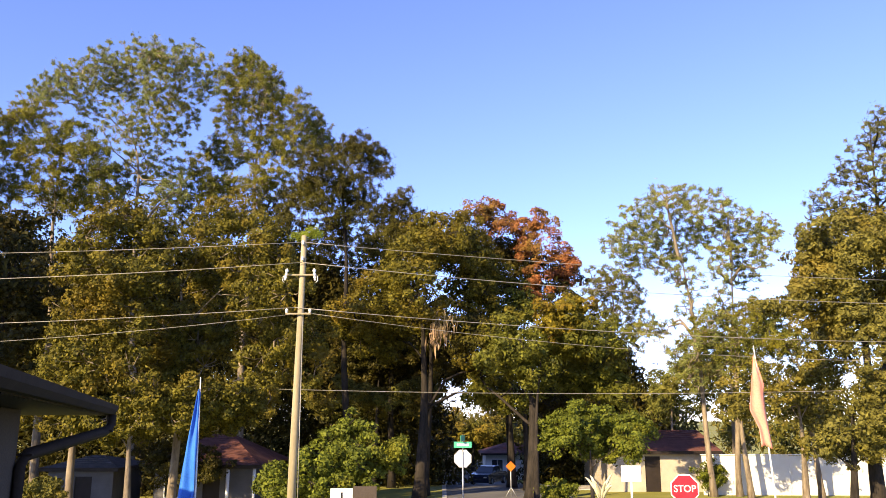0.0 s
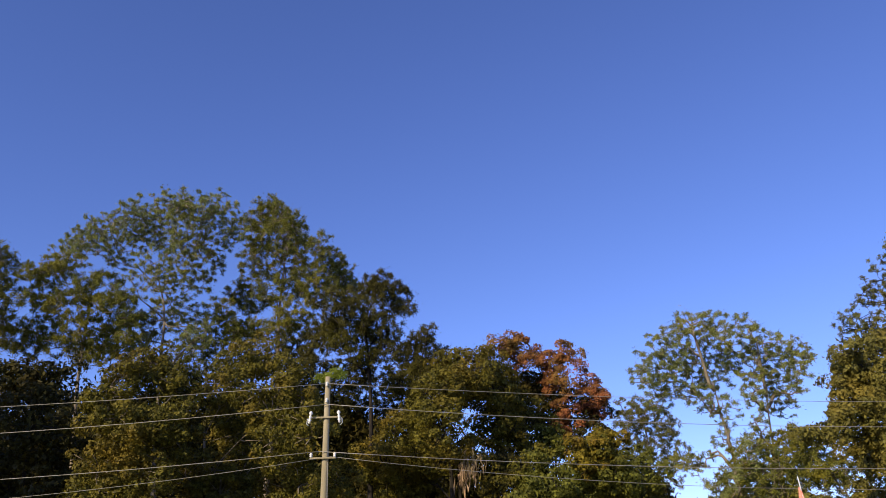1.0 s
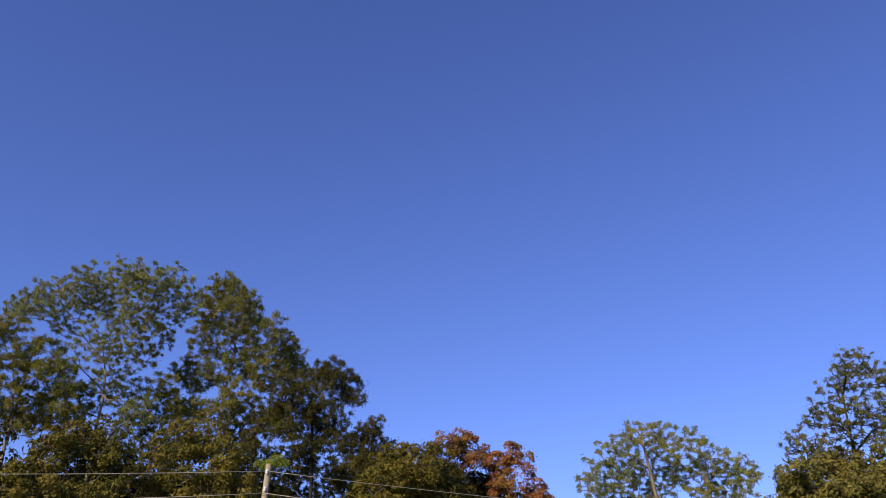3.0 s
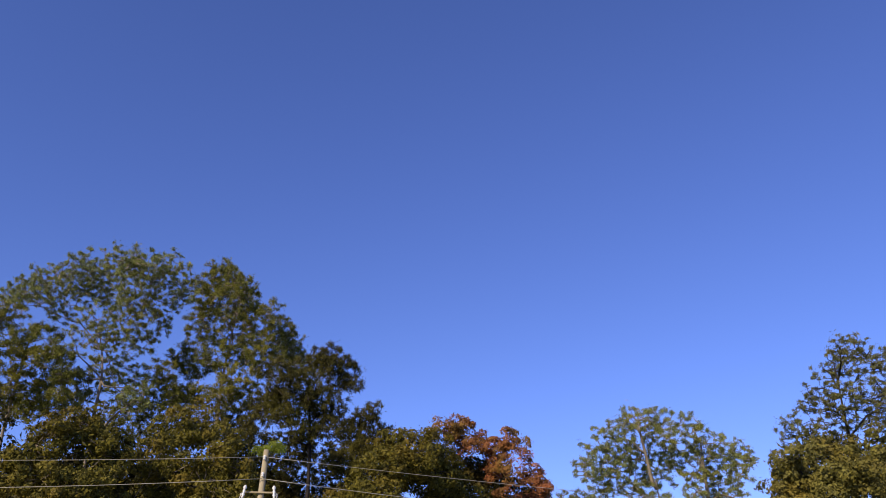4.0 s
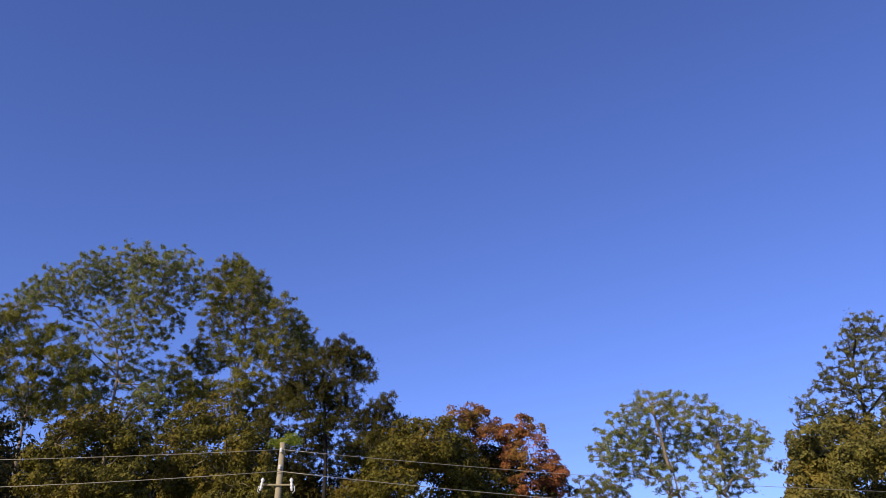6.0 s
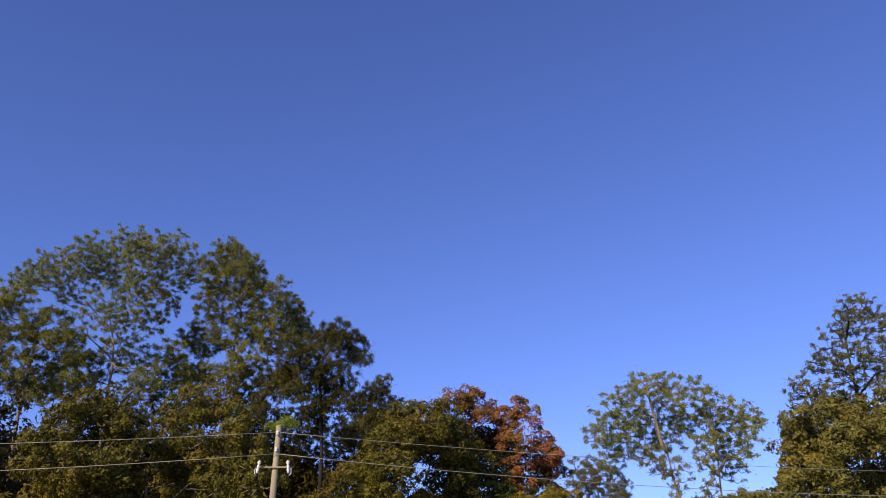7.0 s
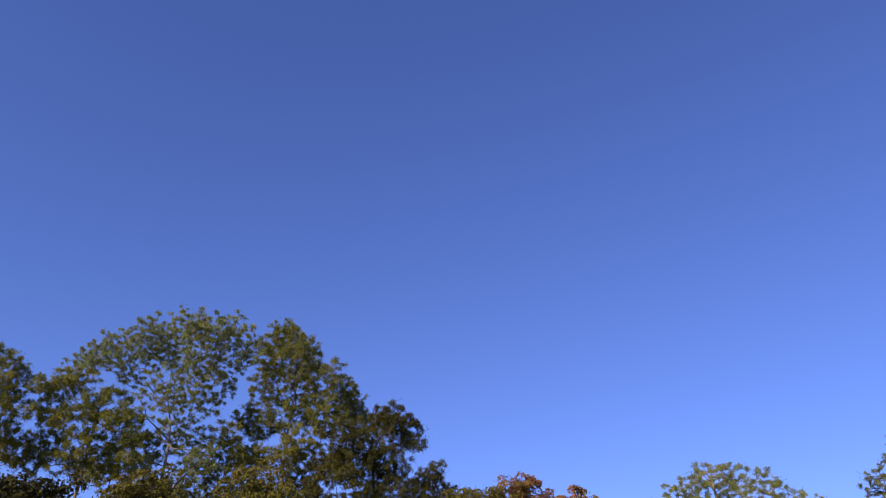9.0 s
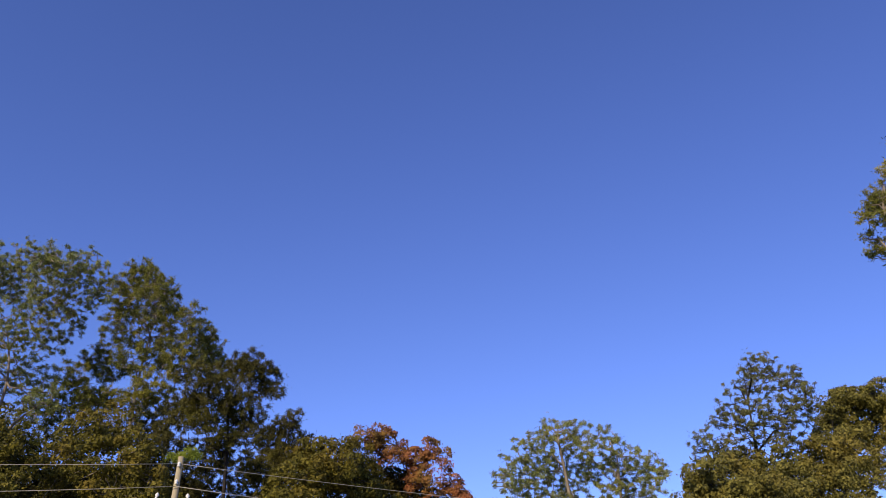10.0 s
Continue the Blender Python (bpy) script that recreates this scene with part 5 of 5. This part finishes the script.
# ---- the building beside the viewer ----
def near_building():
    # eave line runs from beside the viewer to the corner; local x along the eave, y away from it
    root = thing("near_building", -4.72, 10.4, land(-4.7, 10.4), "building corner with brown gutter and grey-brown wall", "building", rz=0)
    far, near = Vector((-4.18, 10.00, 4.27)), Vector((-2.75, 5.00, 4.39))
    run = far - near
    root.matrix_world = Matrix.Translation((far.x, far.y, far.z - 4.37)) @ pose(0, 0, 0, 0, 0, math.degrees(math.atan2(run.y, run.x))) @ pose(0, 0, 0, 0, -math.degrees(math.asin(run.z / run.length)), 0)
    # local +x points back along the eave's run away from the viewer's line, local -x towards the viewer
    L = 14.0
    part("wall", boxes((-L, 0.5, 1.0, -2.2, 0.72, 4.325)), M_STUCCO_TAN_SHADE, root)
    part("wall", boxes((-2.42, 0.72, 1.0, -2.2, 6.5, 4.325)), M_STUCCO_TAN_SHADE, root)
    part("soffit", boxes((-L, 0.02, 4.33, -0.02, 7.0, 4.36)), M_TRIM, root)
    v = [(-L, 0.0, 4.364), (0, 0.0, 4.364), (0, 7, 6.6), (-L, 7, 6.6), (-L, 0.0, 4.44), (0, 0.0, 4.44), (0, 7, 6.72), (-L, 7, 6.72)]
    f = [(0, 3, 2, 1), (4, 5, 6, 7), (0, 1, 5, 4), (1, 2, 6, 5), (2, 3, 7, 6), (3, 0, 4, 7)]
    raw("roof", v, f, M_SHINGLE_DARK, root)
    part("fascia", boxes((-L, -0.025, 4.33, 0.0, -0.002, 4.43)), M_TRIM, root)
    gut = []
    prof = [(-0.028, 4.45), (-0.028, 4.34), (-0.10, 4.34), (-0.14, 4.39), (-0.15, 4.45), (-0.135, 4.45), (-0.125, 4.40), (-0.09, 4.355), (-0.04, 4.355), (-0.04, 4.45)]
    n = len(prof)
    vv = [(xx, yy, zz) for xx in (-L, 0.04) for yy, zz in prof]
    ff = [(i, (i + 1) % n, n + (i + 1) % n, n + i) for i in range(n)] + [tuple(range(n)), tuple(range(2 * n - 1, n - 1, -1))]
    raw("gutter", vv, ff, M_GUTTER, root)
    lead = [(-0.06, -0.09, 4.34), (-0.06, -0.088, 4.22), (-0.14, -0.05, 4.14), (-1.0, 0.18, 4.03), (-2.1, 0.44, 3.90), (-2.24, 0.45, 3.80), (-2.24, 0.45, 1.2)]
    spout = pipe("downspout", lead, [0.06, 0.06, 0.065, 0.065, 0.065, 0.06, 0.06], M_GUTTER, root, 4)
    for at in (lead[2], lead[4]):
        part("elbow_band", boxes((at[0] - 0.07, at[1] - 0.07, at[2] - 0.012, at[0] + 0.07, at[1] + 0.07, at[2] + 0.012), bevel=0.004), M_GUTTER, spout)
    return root


near_building()


# ---- parked car ----
def car(x, y, rz, label):
    g = land(x, y)
    root = thing("car", x, y, g + 0.02, label, "car", rz=rz)
    def shell(stations, halfw, top_in):
        v, f = [], []
        for sx_, z0, z1 in stations:
            v += [(sx_, -halfw, z0), (sx_, -halfw * top_in, z1), (sx_, halfw * top_in, z1), (sx_, halfw, z0)]
        for k in range(len(stations) - 1):
            a0 = 4 * k
            f += [(a0 + i, a0 + i + 1, a0 + 4 + i + 1, a0 + 4 + i) for i in range(3)] + [(a0 + 3, a0, a0 + 4, a0 + 7)]
        f += [(3, 2, 1, 0), tuple(len(v) - 4 + i for i in range(4))]
        return v, f
    v, f = shell([(-2.25, 0.35, 0.7), (-2.15, 0.25, 0.86), (-1.1, 0.22, 0.95), (0.9, 0.22, 0.97), (1.9, 0.25, 0.93), (2.2, 0.35, 0.8)], 0.88, 0.93)
    raw("body", v, f, M_CAR, root)
    v, f = shell([(-1.15, 0.94, 0.96), (-0.45, 0.95, 1.38), (0.75, 0.95, 1.40), (1.6, 0.93, 0.97)], 0.80, 0.78)
    cab = raw("cabin", v, f, M_GLASS, root)
    v, f = shell([(-0.5, 1.375, 1.40), (0.15, 1.39, 1.45), (0.8, 1.385, 1.41)], 0.64, 0.9)
    raw("roof_panel", v, f, M_CAR, cab)
    for wx_ in (-1.4, 1.35):
        for sy_ in (-0.78, 0.78):
            w = pipe("wheel", [(wx_, sy_ - 0.1, 0.31), (wx_, sy_ + 0.1, 0.31)], 0.31, M_RUBBER, root, 18)
            pipe("rim", [(wx_, sy_ - 0.108, 0.31), (wx_, sy_ + 0.108, 0.31)], 0.19, M_STEEL, w, 12)
    for sy_ in (-0.6, 0.6):
        part("headlight", boxes((-2.262, sy_ - 0.16, 0.6, -2.2, sy_ + 0.16, 0.72), bevel=0.02), M_WHITE, root)
    part("bumper", boxes((-2.33, -0.84, 0.34, -2.2, 0.84, 0.55), bevel=0.04), M_CAR, root)
    return root


cx, cy, cz = (3.62, 66.00, -0.28)
car(cx, cy, 66, "dark blue parked car at the roadside")


# ---- small plants and objects ----
def yucca(x, y, top, label):
    g = land(x, y)
    rng = np.random.default_rng(8)
    root = thing("yucca", x, y, g, label, "plant")
    pipe("stem", [(0, 0, -0.1), (0.05, 0, 0.5), (0, 0, top - g - 0.8)], [0.14, 0.12, 0.1], M_AGAVE, root, 10)
    for k in range(11):
        t = k * 2.4
        out, up = rng.uniform(0.25, 0.6), rng.uniform(0.5, 0.85)
        b = np.array((0, 0, top - g - 0.85))
        pts = [b, b + (math.cos(t) * out * 0.35, math.sin(t) * out * 0.35, up * 0.55), b + (math.cos(t) * out * 0.8, math.sin(t) * out * 0.8, up * 0.9), b + (math.cos(t) * out, math.sin(t) * out, up)]
        pipe("leaf", pts, [0.045, 0.055, 0.035, 0.008], M_AGAVE, root, 6)
    return root


ux, uy, uz = (4.77, 25.00, 2.55)
yucca(ux, uy, uz, "pale spiky yucca beside the street")
mx, my, mz = (21.48, 43.00, 0.89)
mp = thing("marker_post", mx, my, land(mx, my), "short white-painted post on the lawn", "post")
pipe("post", [(0, 0, -0.1), (0, 0, 0.72), (0, 0, 0.8)], [0.13, 0.12, 0.05], M_WHITE, mp, 10)
part("arm", boxes((-0.3, -0.05, 0.45, 0.3, 0.05, 0.6), bevel=0.02), M_WHITE, mp)
